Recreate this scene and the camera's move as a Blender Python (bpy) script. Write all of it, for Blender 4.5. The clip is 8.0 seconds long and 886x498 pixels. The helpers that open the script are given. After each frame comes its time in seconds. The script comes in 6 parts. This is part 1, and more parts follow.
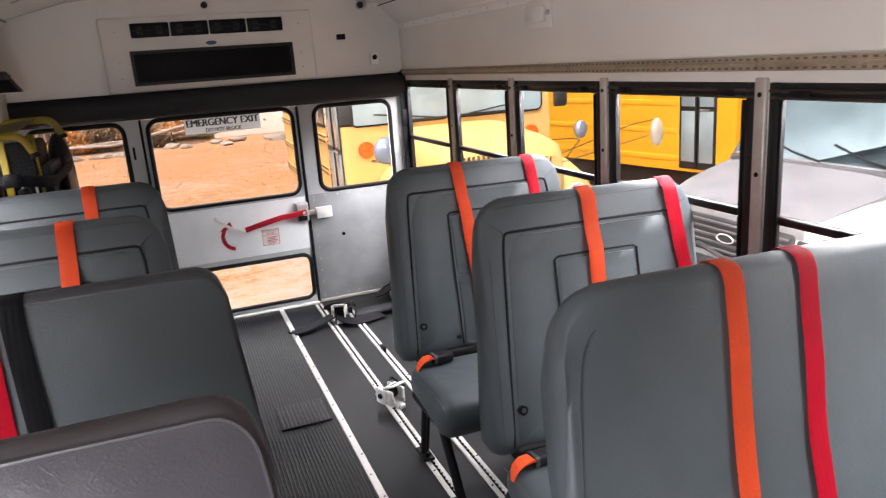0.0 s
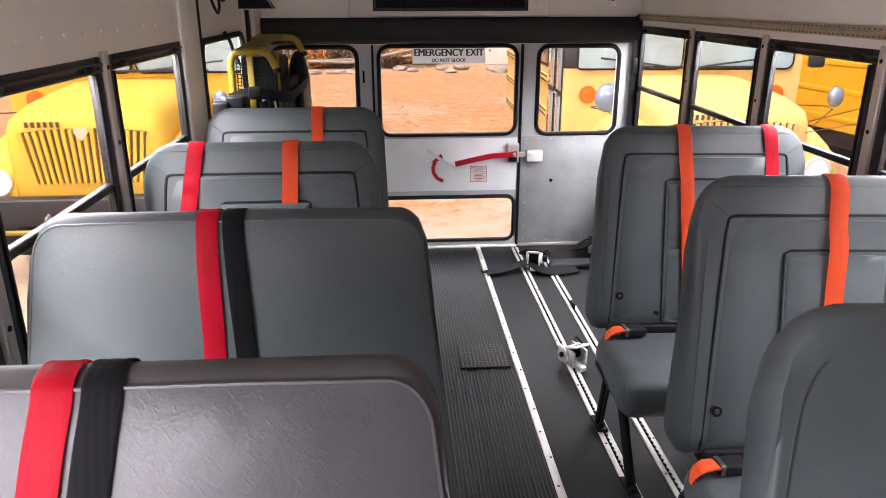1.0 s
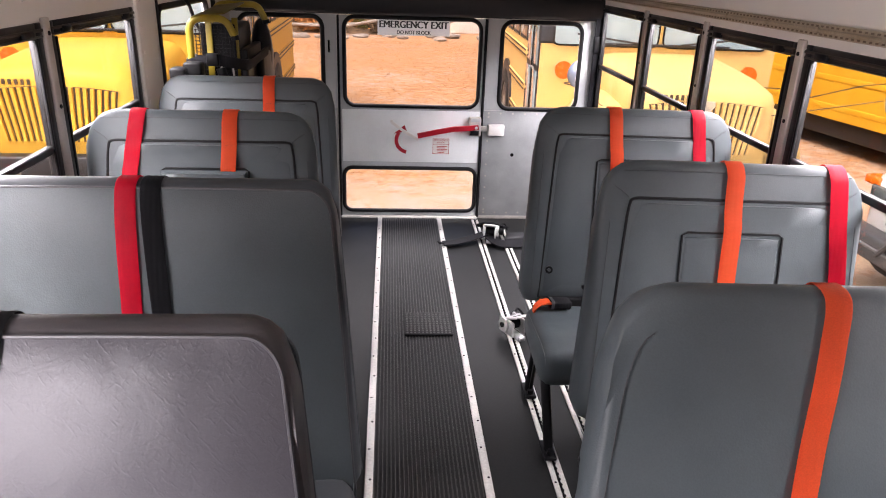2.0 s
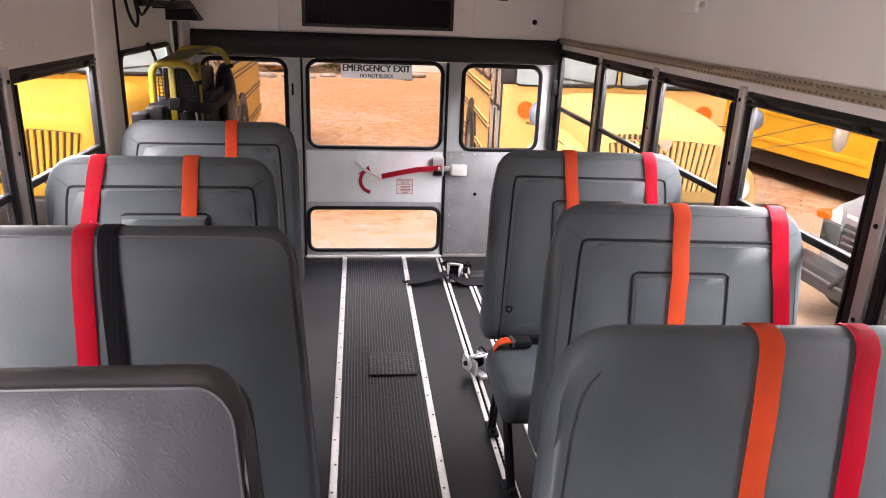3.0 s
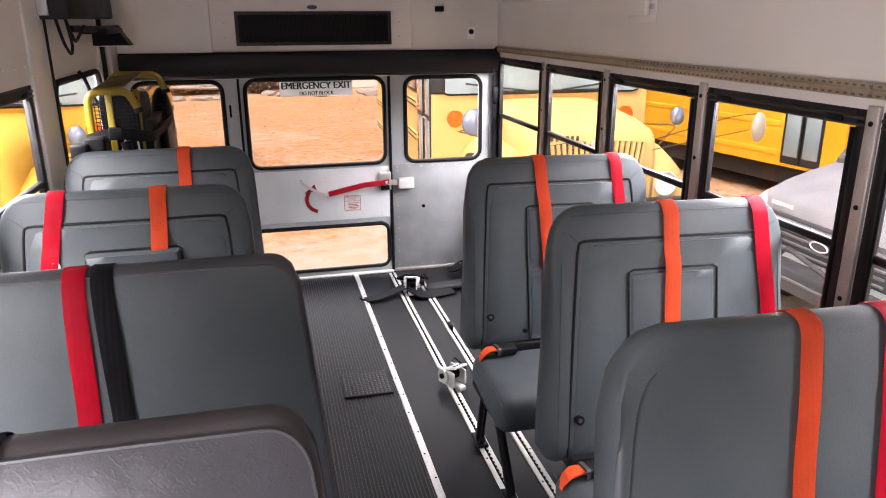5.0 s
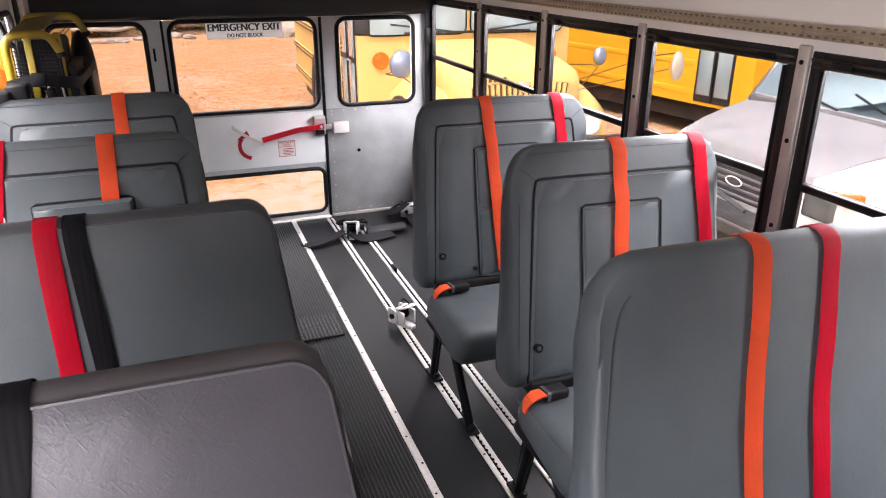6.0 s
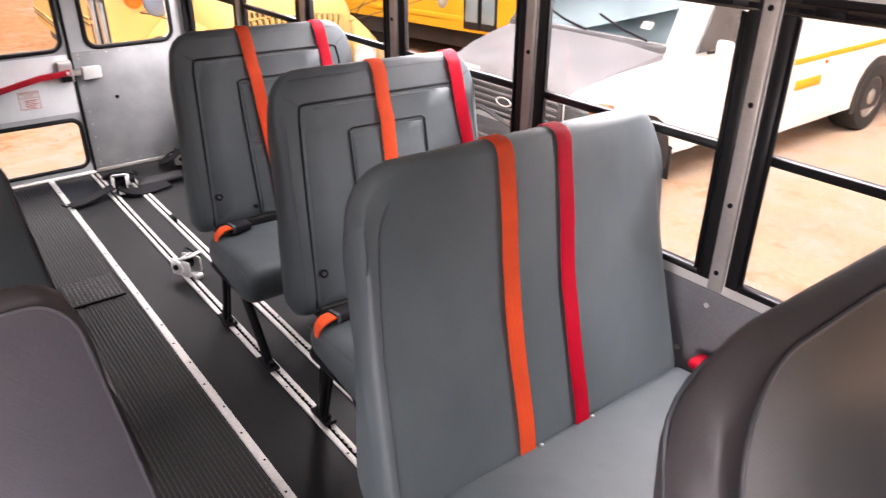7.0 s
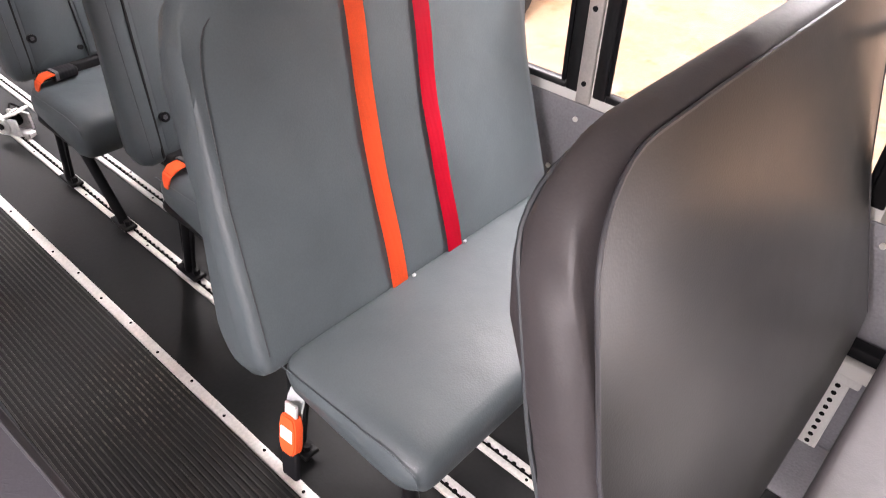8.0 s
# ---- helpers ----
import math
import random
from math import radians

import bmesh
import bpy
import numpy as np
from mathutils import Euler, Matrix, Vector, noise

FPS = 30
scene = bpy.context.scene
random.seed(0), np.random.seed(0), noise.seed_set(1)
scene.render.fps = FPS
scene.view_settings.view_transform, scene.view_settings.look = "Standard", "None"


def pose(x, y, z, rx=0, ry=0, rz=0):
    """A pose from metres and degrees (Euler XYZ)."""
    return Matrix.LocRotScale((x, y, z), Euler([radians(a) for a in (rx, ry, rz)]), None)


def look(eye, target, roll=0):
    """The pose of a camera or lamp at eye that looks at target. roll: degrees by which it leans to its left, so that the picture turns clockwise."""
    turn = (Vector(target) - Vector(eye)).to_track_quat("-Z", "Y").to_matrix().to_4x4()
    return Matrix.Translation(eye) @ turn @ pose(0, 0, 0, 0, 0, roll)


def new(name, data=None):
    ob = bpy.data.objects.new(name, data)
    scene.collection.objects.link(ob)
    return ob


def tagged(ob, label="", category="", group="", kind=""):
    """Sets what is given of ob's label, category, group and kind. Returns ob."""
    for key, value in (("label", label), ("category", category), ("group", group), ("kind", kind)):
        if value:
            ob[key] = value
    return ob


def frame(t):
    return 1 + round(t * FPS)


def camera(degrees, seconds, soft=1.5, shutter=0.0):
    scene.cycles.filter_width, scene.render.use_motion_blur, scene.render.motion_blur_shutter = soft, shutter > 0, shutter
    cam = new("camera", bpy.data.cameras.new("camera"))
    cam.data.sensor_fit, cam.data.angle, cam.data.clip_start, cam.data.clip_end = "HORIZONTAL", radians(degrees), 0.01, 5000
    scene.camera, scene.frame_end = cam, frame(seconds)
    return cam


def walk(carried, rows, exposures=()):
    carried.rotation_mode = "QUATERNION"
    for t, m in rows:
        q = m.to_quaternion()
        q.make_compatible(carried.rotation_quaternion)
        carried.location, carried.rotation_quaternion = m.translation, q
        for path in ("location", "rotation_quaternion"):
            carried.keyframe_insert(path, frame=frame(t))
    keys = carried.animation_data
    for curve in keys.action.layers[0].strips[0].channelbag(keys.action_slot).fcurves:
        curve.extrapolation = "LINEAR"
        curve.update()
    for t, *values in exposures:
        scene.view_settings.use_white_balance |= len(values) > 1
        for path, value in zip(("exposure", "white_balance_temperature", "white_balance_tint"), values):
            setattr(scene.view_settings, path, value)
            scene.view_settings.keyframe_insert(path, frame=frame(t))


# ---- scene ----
cam = camera(63.76, 8.0, 1.0, 0.16)
PATH = [
    (0, (-0.3275, -4.3366, 1.4531), (0.3476, -2.5268, 0.9345), -4.15),
    (0.5, (-0.3563, -4.2504, 1.4550), (0.0634, -2.4039, 0.8115), -1.60),
    (1, (-0.3147, -4.2464, 1.4762), (-0.1930, -2.3625, 0.8156), -0.12),
    (1.5, (-0.1732, -4.3192, 1.4882), (-0.0707, -2.4543, 0.7727), 1.21),
    (2, (-0.1391, -4.3492, 1.5190), (0.0114, -2.4974, 0.7786), 2.07),
    (3.5, (-0.1044, -4.3883, 1.5517), (0.1564, -2.4853, 0.9944), 1.68),
    (4, (-0.1150, -4.3620, 1.5507), (0.1717, -2.4469, 1.0505), 1.03),
    (5.5, (-0.3934, -4.3145, 1.5403), (0.1631, -2.5222, 0.8492), -0.34),
    (6, (-0.4265, -4.3402, 1.5503), (0.2234, -2.6061, 0.7949), 0.09),
    (6.5, (-0.4414, -4.3946, 1.5446), (0.3510, -2.7509, 0.7258), 0.39),
    (7, (-0.3862, -4.4138, 1.5213), (0.7093, -3.0058, 0.6172), 0.46),
    (7.5, (-0.3150, -4.4299, 1.4835), (0.9095, -3.2855, 0.3923), 0.64),
    (8, (-0.2901, -4.3985, 1.4393), (0.8710, -3.3753, 0.1724), 1.47),
]
walk(cam, [(t, look(eye, target, roll)) for t, eye, target, roll in PATH], [(0, 1.80, 6550, 20), (1.5, 1.79, 6600, 24), (3.5, 1.77, 6750, 26), (4, 1.92, 6550, 21), (5.5, 1.83, 6600, 25), (6.5, 1.82, 6650, 24), (7.5, 1.98, 7000, 28), (8, 2.30, 6900, 25)])

# ---- light ----
world = bpy.data.worlds.new("overcast_day")
scene.world = world
world.use_nodes = True
wn = world.node_tree.nodes
sky = wn.new("ShaderNodeTexSky")
sky.sky_type = "NISHITA"
sky.sun_disc = False
sky.sun_elevation, sky.sun_rotation = radians(60), radians(225)
sky.air_density, sky.dust_density, sky.ozone_density = 0.7, 8.0, 0.4
wn["Background"].inputs["Strength"].default_value = 0.15
world.node_tree.links.new(sky.outputs[0], wn["Background"].inputs["Color"])
sun = new("sun", bpy.data.lights.new("sun", "SUN"))
sun.data.energy, sun.data.angle, sun.data.color = 1.1, radians(25), (1.0, 0.95, 0.87)
sun.matrix_world = look((0, 0, 17.3), (7, 7, 0))


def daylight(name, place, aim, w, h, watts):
    """An area lamp added at or outside an opening, standing in for the sky's light."""
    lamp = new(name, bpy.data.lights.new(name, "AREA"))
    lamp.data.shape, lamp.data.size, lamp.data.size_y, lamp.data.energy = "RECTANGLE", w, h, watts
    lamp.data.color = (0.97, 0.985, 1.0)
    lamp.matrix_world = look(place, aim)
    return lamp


FRONT = -8.2  # inside of the bus's front end
daylight("entrance_door_daylight", (1.098, -5.37, 0.62), (0.4, -4.3, 0.55), 0.5, 0.9, 4)
daylight("side_window_daylight", (-1.07, -4.33, 0.98), (-0.5, -3.75, 0.85), 0.62, 0.6, 9.5)
# fill lamps added outside above the two rows of windows, shining steeply in
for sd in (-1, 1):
    daylight("window_skylight_fill", (sd * 1.53, -2.75, 1.68), (0, -2.75, 0.74), 4.6, 0.5, 208 + 6 * sd)
# another added fill lamp, outside above the rear windows
daylight("rear_skylight_fill", (0, 0.32, 1.50), (0, -1.0, 0.2), 1.9, 0.4, 56)


# ---- materials ----
def mat(name, color, rough=0.5, metal=0.0, var=0.08, scale=6.0, fine=0.04, fscale=180.0, bump=0.1, bscale=260.0, spec=0.5, kind="noise", coat=0.0):
    """A surface with stains at a large scale, grain at a fine one, and relief."""
    m = bpy.data.materials.new(name)
    m.use_nodes = True
    n, l = m.node_tree.nodes, m.node_tree.links
    b = n["Principled BSDF"]
    b.inputs["Roughness"].default_value, b.inputs["Metallic"].default_value = rough, metal
    b.inputs["Specular IOR Level"].default_value = spec
    b.inputs["Coat Weight"].default_value = coat
    co = n.new("ShaderNodeTexCoord")
    big = n.new("ShaderNodeTexNoise")
    big.inputs["Scale"].default_value, big.inputs["Detail"].default_value = scale, 4
    small = n.new("ShaderNodeTexNoise")
    small.inputs["Scale"].default_value, small.inputs["Detail"].default_value = fscale, 2
    for t in (big, small):
        l.new(co.outputs["Object"], t.inputs["Vector"])

    def span(src, lo, hi):
        r = n.new("ShaderNodeMapRange")
        r.inputs["From Min"].default_value, r.inputs["From Max"].default_value = 0.15, 0.85
        r.inputs["To Min"].default_value, r.inputs["To Max"].default_value = lo, hi
        l.new(src, r.inputs["Value"])
        return r.outputs[0]
    mul = n.new("ShaderNodeMath")
    mul.operation = "MULTIPLY"
    l.new(span(big.outputs["Fac"], 1 - 1.7 * var, 1 + 1.7 * var), mul.inputs[0])
    l.new(span(small.outputs["Fac"], 1 - 1.7 * fine, 1 + 1.7 * fine), mul.inputs[1])
    tint = n.new("ShaderNodeVectorMath")
    tint.operation = "SCALE"
    tint.inputs[0].default_value = color[:3]
    l.new(mul.outputs[0], tint.inputs["Scale"])
    l.new(tint.outputs[0], b.inputs["Base Color"])
    l.new(span(big.outputs["Fac"], max(rough - 0.07, 0.02), min(rough + 0.09, 1)), b.inputs["Roughness"])
    if bump:
        if kind == "web":
            t = n.new("ShaderNodeTexWave")
            t.inputs["Scale"].default_value = 27
            src = t.outputs["Fac"]
        elif kind == "grain":
            t = n.new("ShaderNodeTexVoronoi")
            t.inputs["Scale"].default_value = bscale
            src = t.outputs["Distance"]
        else:
            t = n.new("ShaderNodeTexNoise")
            t.inputs["Scale"].default_value, t.inputs["Detail"].default_value = bscale, 3
            src = t.outputs["Fac"]
        l.new(co.outputs["Object"], t.inputs["Vector"])
        bp = n.new("ShaderNodeBump")
        bp.inputs["Strength"].default_value, bp.inputs["Distance"].default_value = bump, 0.002
        l.new(src, bp.inputs["Height"])
        l.new(bp.outputs[0], b.inputs["Normal"])
    return m


def glass(name, color):
    """Thin tinted pane: clear through, with a mirror sheen at flat angles."""
    m = bpy.data.materials.new(name)
    m.use_nodes = True
    n, l = m.node_tree.nodes, m.node_tree.links
    n.remove(n["Principled BSDF"])
    clear, gloss, fres, mix = n.new("ShaderNodeBsdfTransparent"), n.new("ShaderNodeBsdfGlossy"), n.new("ShaderNodeLayerWeight"), n.new("ShaderNodeMixShader")
    clear.inputs["Color"].default_value = (*color, 1)
    gloss.inputs["Roughness"].default_value, fres.inputs["Blend"].default_value = 0.02, 0.15
    weak = n.new("ShaderNodeMath")
    weak.operation = "MULTIPLY"
    weak.inputs[1].default_value = 0.12
    l.new(fres.outputs["Facing"], weak.inputs[0])
    l.new(weak.outputs[0], mix.inputs[0])
    l.new(clear.outputs[0], mix.inputs[1])
    l.new(gloss.outputs[0], mix.inputs[2])
    l.new(mix.outputs[0], n["Material Output"].inputs["Surface"])
    return m


def vinyl(name, color, rough=0.45):
    """Upholstery vinyl: pebbled grain, creases and rubbed places."""
    m = mat(name, color, rough, 0, 0.16, 4.0, 0.05, 300, 0.0, spec=0.36)
    n, l = m.node_tree.nodes, m.node_tree.links
    b, co = n["Principled BSDF"], n["Texture Coordinate"]
    grain = n.new("ShaderNodeTexVoronoi")
    grain.inputs["Scale"].default_value = 300
    crease = n.new("ShaderNodeTexNoise")
    crease.inputs["Scale"].default_value, crease.inputs["Detail"].default_value, crease.inputs["Distortion"].default_value = 22, 6, 1.6
    sag = n.new("ShaderNodeTexNoise")
    sag.inputs["Scale"].default_value, sag.inputs["Detail"].default_value = 5.5, 2
    for t in (grain, crease, sag):
        l.new(co.outputs["Object"], t.inputs["Vector"])
    # fine rubbed scratches: short strokes in two slanting directions
    strokes = []
    for turn in (0.9, -0.75):
        slant = n.new("ShaderNodeMapping")
        slant.vector_type = "TEXTURE"
        slant.inputs["Rotation"].default_value, slant.inputs["Scale"].default_value = (0, turn, 0), (1 / 210, 1 / 60, 1 / 46)
        l.new(co.outputs["Object"], slant.inputs["Vector"])
        streak = n.new("ShaderNodeTexNoise")
        streak.inputs["Scale"].default_value, streak.inputs["Detail"].default_value, streak.inputs["Distortion"].default_value = 1.0, 3, 0.6
        l.new(slant.outputs[0], streak.inputs["Vector"])
        cut = n.new("ShaderNodeMapRange")
        cut.inputs["From Min"].default_value, cut.inputs["From Max"].default_value = 0.56, 0.70
        l.new(streak.outputs["Fac"], cut.inputs["Value"])
        strokes.append(cut.outputs["Result"])
    wear = n.new("ShaderNodeMath")
    wear.operation = "MAXIMUM"
    for k in (0, 1):
        l.new(strokes[k], wear.inputs[k])
    last = None
    for t, out, strength, dist in ((wear, "Value", 0.16 if name == "aged_grey_vinyl" else 0.0 if "brown" in name else 0.03, 0.0012), (sag, "Fac", 0.10 if "brown" in name else 0.45, 0.014), (crease, "Fac", 0.0 if "brown" in name else 0.2 if "aged" in name else 0.14, 0.003), (grain, "Distance", 0.10 if "aged" in name else 0.22, 0.0008)):
        bp = n.new("ShaderNodeBump")
        bp.inputs["Strength"].default_value, bp.inputs["Distance"].default_value = strength, dist
        l.new(t.outputs[out], bp.inputs["Height"])
        if last:
            l.new(last, bp.inputs["Normal"])
        last = bp.outputs[0]
    l.new(last, b.inputs["Normal"])
    return m


def scuffed(m, colour, place, size):
    """Pale scraped marks in one trodden patch of a rubber surface."""
    n, l = m.node_tree.nodes, m.node_tree.links
    b, at = n["Principled BSDF"], n.new("ShaderNodeNewGeometry")
    off = n.new("ShaderNodeVectorMath")
    off.operation = "DISTANCE"
    off.inputs[1].default_value = place
    l.new(at.outputs["Position"], off.inputs[0])
    t = n.new("ShaderNodeTexNoise")
    t.inputs["Scale"].default_value, t.inputs["Detail"].default_value = 70, 3
    l.new(at.outputs["Position"], t.inputs["Vector"])
    marks = []
    for src, lo, hi in ((off.outputs["Value"], size, size * 0.3), (t.outputs["Fac"], 0.50, 0.62)):
        cut = n.new("ShaderNodeMapRange")
        cut.inputs["From Min"].default_value, cut.inputs["From Max"].default_value = lo, hi
        l.new(src, cut.inputs["Value"])
        marks.append(cut.outputs["Result"])
    both, mix = n.new("ShaderNodeMath"), n.new("ShaderNodeMixRGB")
    both.operation = "MULTIPLY"
    for k in (0, 1):
        l.new(marks[k], both.inputs[k])
    l.new(both.outputs[0], mix.inputs["Fac"])
    l.new(b.inputs["Base Color"].links[0].from_socket, mix.inputs["Color1"])
    mix.inputs["Color2"].default_value = (*colour, 1)
    l.new(mix.outputs[0], b.inputs["Base Color"])
    return m


M = dict(
    vinyl=vinyl("grey_vinyl", (0.061, 0.0745, 0.081)),
    vinyl_old=vinyl("aged_grey_vinyl", (0.047, 0.045, 0.052), 0.37),
    vinyl_box=vinyl("aged_boxing_vinyl", (0.046, 0.041, 0.043), 0.46),
    # darker copy of the aged vinyl, with the front bench's shade in its colour
    vinyl_brown_shaded=vinyl("aged_brown_shaded_vinyl", (0.019, 0.0185, 0.0175), 0.31),
    vinyl_edge=vinyl("dark_grey_vinyl", (0.042, 0.047, 0.052), 0.48),
    lining=mat("blue_grey_lining", (0.22, 0.218, 0.236), 0.45, 0.1, 0.12, 5, 0.08, 160, 0.5, 130, kind="grain"),
    vinyl_dark=vinyl("charcoal_vinyl", (0.013, 0.013, 0.0155), 0.6),
    piping=mat("piping", (0.045, 0.045, 0.05), 0.45),
    rubber=mat("black_rubber", (0.008, 0.008, 0.009), 0.6, bump=0.15, spec=0.25),
    floor=mat("floor_rubber", (0.0115, 0.012, 0.0125), 0.42, 0, 0.25, 3.0, 0.12, 90, 0.12, 140, spec=0.2),
    rib=scuffed(mat("ribbed_rubber", (0.037, 0.036, 0.035), 0.55, 0, 0.3, 3.5, 0.2, 60, 0.1, 200), (0.17, 0.155, 0.135), (0.06, -3.06, 0.007), 0.22),
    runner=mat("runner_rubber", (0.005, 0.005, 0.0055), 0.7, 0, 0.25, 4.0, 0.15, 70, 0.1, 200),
    # stud colour lightened to carry the glints on the raised tops
    stud=mat("grit_stud_glint", (0.085, 0.084, 0.083), 0.45, 0, 0.3, 20, 0.3, 240, 0.2, 150),
    patch=mat("grit_patch", (0.014, 0.014, 0.015), 0.8, 0, 0.2, 9, 0.35, 240, 0.9, 150, kind="grain"),
    trim=mat("aluminium_trim", (0.74, 0.72, 0.69), 0.42, 0.3, 0.14, 8, 0.1, 120, 0.12, 300),
    hole=mat("dark_hole", (0.006, 0.006, 0.006), 0.9, bump=0, spec=0.08),
    wall=mat("off_white_panel", (0.72, 0.705, 0.67), 0.38, 0, 0.06, 2.0, 0.0, 90, 0.0, 60),
    strip=mat("bright_white_strip", (0.90, 0.89, 0.87), 0.35, 0, 0.04, 3, 0.0, 90, 0.0),
    ceil=mat("white_ceiling", (0.80, 0.785, 0.755), 0.32, 0, 0.06, 2.5, 0.0, 90, 0.0, 40),
    grey=mat("grey_paint", (0.46, 0.485, 0.495), 0.42, 0.1, 0.07, 4, 0.03, 140, 0.06, 120),
    door=mat("pale_door_paint", (0.79, 0.83, 0.835), 0.4, 0, 0.06, 5, 0.02, 140, 0.06, 150),
    steel=mat("galvanised_steel", (0.36, 0.375, 0.38), 0.42, 0.4, 0.16, 6, 0.05, 160, 0.05, 120),
    post=mat("aluminium_post", (0.52, 0.485, 0.45), 0.42, 0.4, 0.15, 9, 0.06, 200, 0.06, 300),
    black=mat("black_metal", (0.007, 0.007, 0.008), 0.45, 0.0, 0.2, 8, 0.1, 100, 0.06, spec=0.14),
    frame=mat("black_window_frame", (0.012, 0.0115, 0.012), 0.4, 0, 0.2, 9, 0.1, 120, 0.06, spec=0.3),
    bronze=mat("bronze_track", (0.045, 0.034, 0.026), 0.4, 0.4, 0.2, 12, 0.1, 120, 0.05),
    rail=mat("brass_toned_rail", (0.42, 0.36, 0.27), 0.4, 0.5, 0.15, 20, 0.08, 160, 0.05),
    orange=mat("orange_webbing", (0.85, 0.105, 0.03), 0.6, 0, 0.08, 10, 0.06, 400, 0.06, 700, spec=0.2, kind="web"),
    red=mat("red_webbing", (0.54, 0.003, 0.022), 0.55, 0, 0.08, 10, 0.06, 400, 0.06, 700, spec=0.2, kind="web"),
    blackweb=mat("black_webbing", (0.007, 0.007, 0.009), 0.75, 0, 0.15, 10, 0.1, 400, 0.14, 700, spec=0.2, kind="web"),
    handle=mat("red_enamel", (0.42, 0.008, 0.02), 0.3, 0, 0.1, 12, 0.04, 90, 0.04),
    white=mat("white_plastic", (0.72, 0.71, 0.68), 0.45, 0, 0.05),
    chrome=mat("zinc_plate", (0.82, 0.82, 0.81), 0.3, 0.45, 0.12, 40, 0.1, 200, 0.15, 90),
    olive=mat("olive_sheet", (0.12, 0.09, 0.010), 0.5, 0, 0.2, 14, 0.08, 120, 0.06),
    yellow=mat("lift_yellow", (0.25, 0.185, 0.008), 0.45, 0, 0.15, 14, 0.05, 120, 0.06),
    sign=mat("sign_grey", (0.58, 0.57, 0.56), 0.6, 0, 0.03),
    ink=mat("black_ink", (0.012, 0.012, 0.012), 0.6, bump=0),
    redink=mat("red_ink", (0.45, 0.05, 0.05), 0.6, bump=0),
    glass=glass("window_glass", (0.695, 0.70, 0.692)),
    busyellow=mat("school_bus_yellow", (0.74, 0.395, 0.022), 0.45, 0, 0.07, 2.5, 0.02, 60, 0.03, 40, spec=0.2),
    busmid=mat("sun_faded_bus_yellow", (0.76, 0.45, 0.055), 0.45, 0, 0.07, 2.5, 0.02, 60, 0.03, 40, spec=0.2),
    # paled so that the window glass's haze lies in the paint colour
    buspale=mat("haze_paled_bus_yellow", (0.74, 0.50, 0.18), 0.5, 0, 0.07, 2.0, 0.02, 60, 0.03, 40, spec=0.2),
    busblack=mat("bus_black", (0.02, 0.02, 0.022), 0.5, 0, 0.2, 6),
    tyre=mat("tyre_rubber", (0.022, 0.021, 0.02), 0.8, 0, 0.3, 12, 0.2, 80, 0.3, 60),
    rim=mat("wheel_rim", (0.32, 0.29, 0.25), 0.6, 0.2, 0.2, 14),
    amber=mat("amber_lens", (0.80, 0.14, 0.004), 0.25, 0, 0.1, 30, 0.1, 90, 0.2, 60, coat=0.5),
    vanwhite=mat("van_white_paint", (0.80, 0.80, 0.79), 0.3, 0, 0.04, 3, coat=0.4),
    vangrey=mat("faded_grey_hood", (0.26, 0.275, 0.295), 0.5, 0, 0.12, 4, 0.0, 80, 0.0),
    vanbar=mat("grille_bar_plastic", (0.13, 0.135, 0.145), 0.4, 0, 0.1, 10),
    vandark=mat("grille_plastic", (0.05, 0.052, 0.056), 0.55, 0, 0.15, 10),
    # pale blue base carries the sky's reflection in dusty glass
    windscreen=mat("windscreen_sky_glass", (0.30, 0.42, 0.46), 0.06, 0.0, 0.25, 2.0, 0.0, 60, 0.0, spec=1.0, coat=1.0),
    busglass=mat("bus_window_glass", (0.06, 0.075, 0.08), 0.08, 0.0, 0.3, 3.0, 0.0, 60, 0.0, spec=0.9, coat=0.6),
    mirror=mat("mirror_back", (0.42, 0.37, 0.30), 0.3, 0.2, 0.1, 12),
    rubrail=mat("brown_rub_rail", (0.075, 0.05, 0.028), 0.55, 0, 0.2, 8),
    bowl=mat("convex_mirror_face", (0.24, 0.29, 0.37), 0.2, 0.4, 0.1, 9, bump=0),
    badge=mat("pale_badge", (0.78, 0.74, 0.62), 0.4, 0, 0.1, 40),
    rock=mat("pale_rock", (0.30, 0.26, 0.215), 0.85, 0, 0.25, 3, 0.2, 40, 0.6, 18),
    concrete=mat("white_concrete", (0.80, 0.77, 0.72), 0.8, 0, 0.12, 2, 0.08, 40, 0.3, 30),
    wood=mat("fallen_wood", (0.26, 0.20, 0.15), 0.8, 0, 0.3, 8, 0.2, 60, 0.5, 40),
    leafdry=mat("autumn_leaves", (0.46, 0.20, 0.05), 0.7, 0, 0.5, 3, 0.3, 30, 0.2),
    leafbrown=mat("brown_brush", (0.14, 0.09, 0.045), 0.8, 0, 0.5, 3, 0.3, 30, 0.2),
    bank=mat("leafy_bank", (0.17, 0.105, 0.055), 0.95, 0, 0.5, 1.4, 0.45, 9, 0.8, 6),
    leafgreen=mat("shrub_leaves", (0.16, 0.15, 0.03), 0.7, 0, 0.5, 2, 0.3, 30, 0.2),
)


def translucent(m, share=0.3):
    """Thin sheet that lets light through from behind."""
    n, l = m.node_tree.nodes, m.node_tree.links
    b, out = n["Principled BSDF"], n["Material Output"]
    t = n.new("ShaderNodeBsdfTranslucent")
    l.new(b.inputs["Base Color"].links[0].from_socket, t.inputs["Color"])
    mix = n.new("ShaderNodeMixShader")
    mix.inputs[0].default_value = share
    l.new(b.outputs[0], mix.inputs[1])
    l.new(t.outputs[0], mix.inputs[2])
    l.new(mix.outputs[0], out.inputs["Surface"])
    return m


translucent(M["sign"])


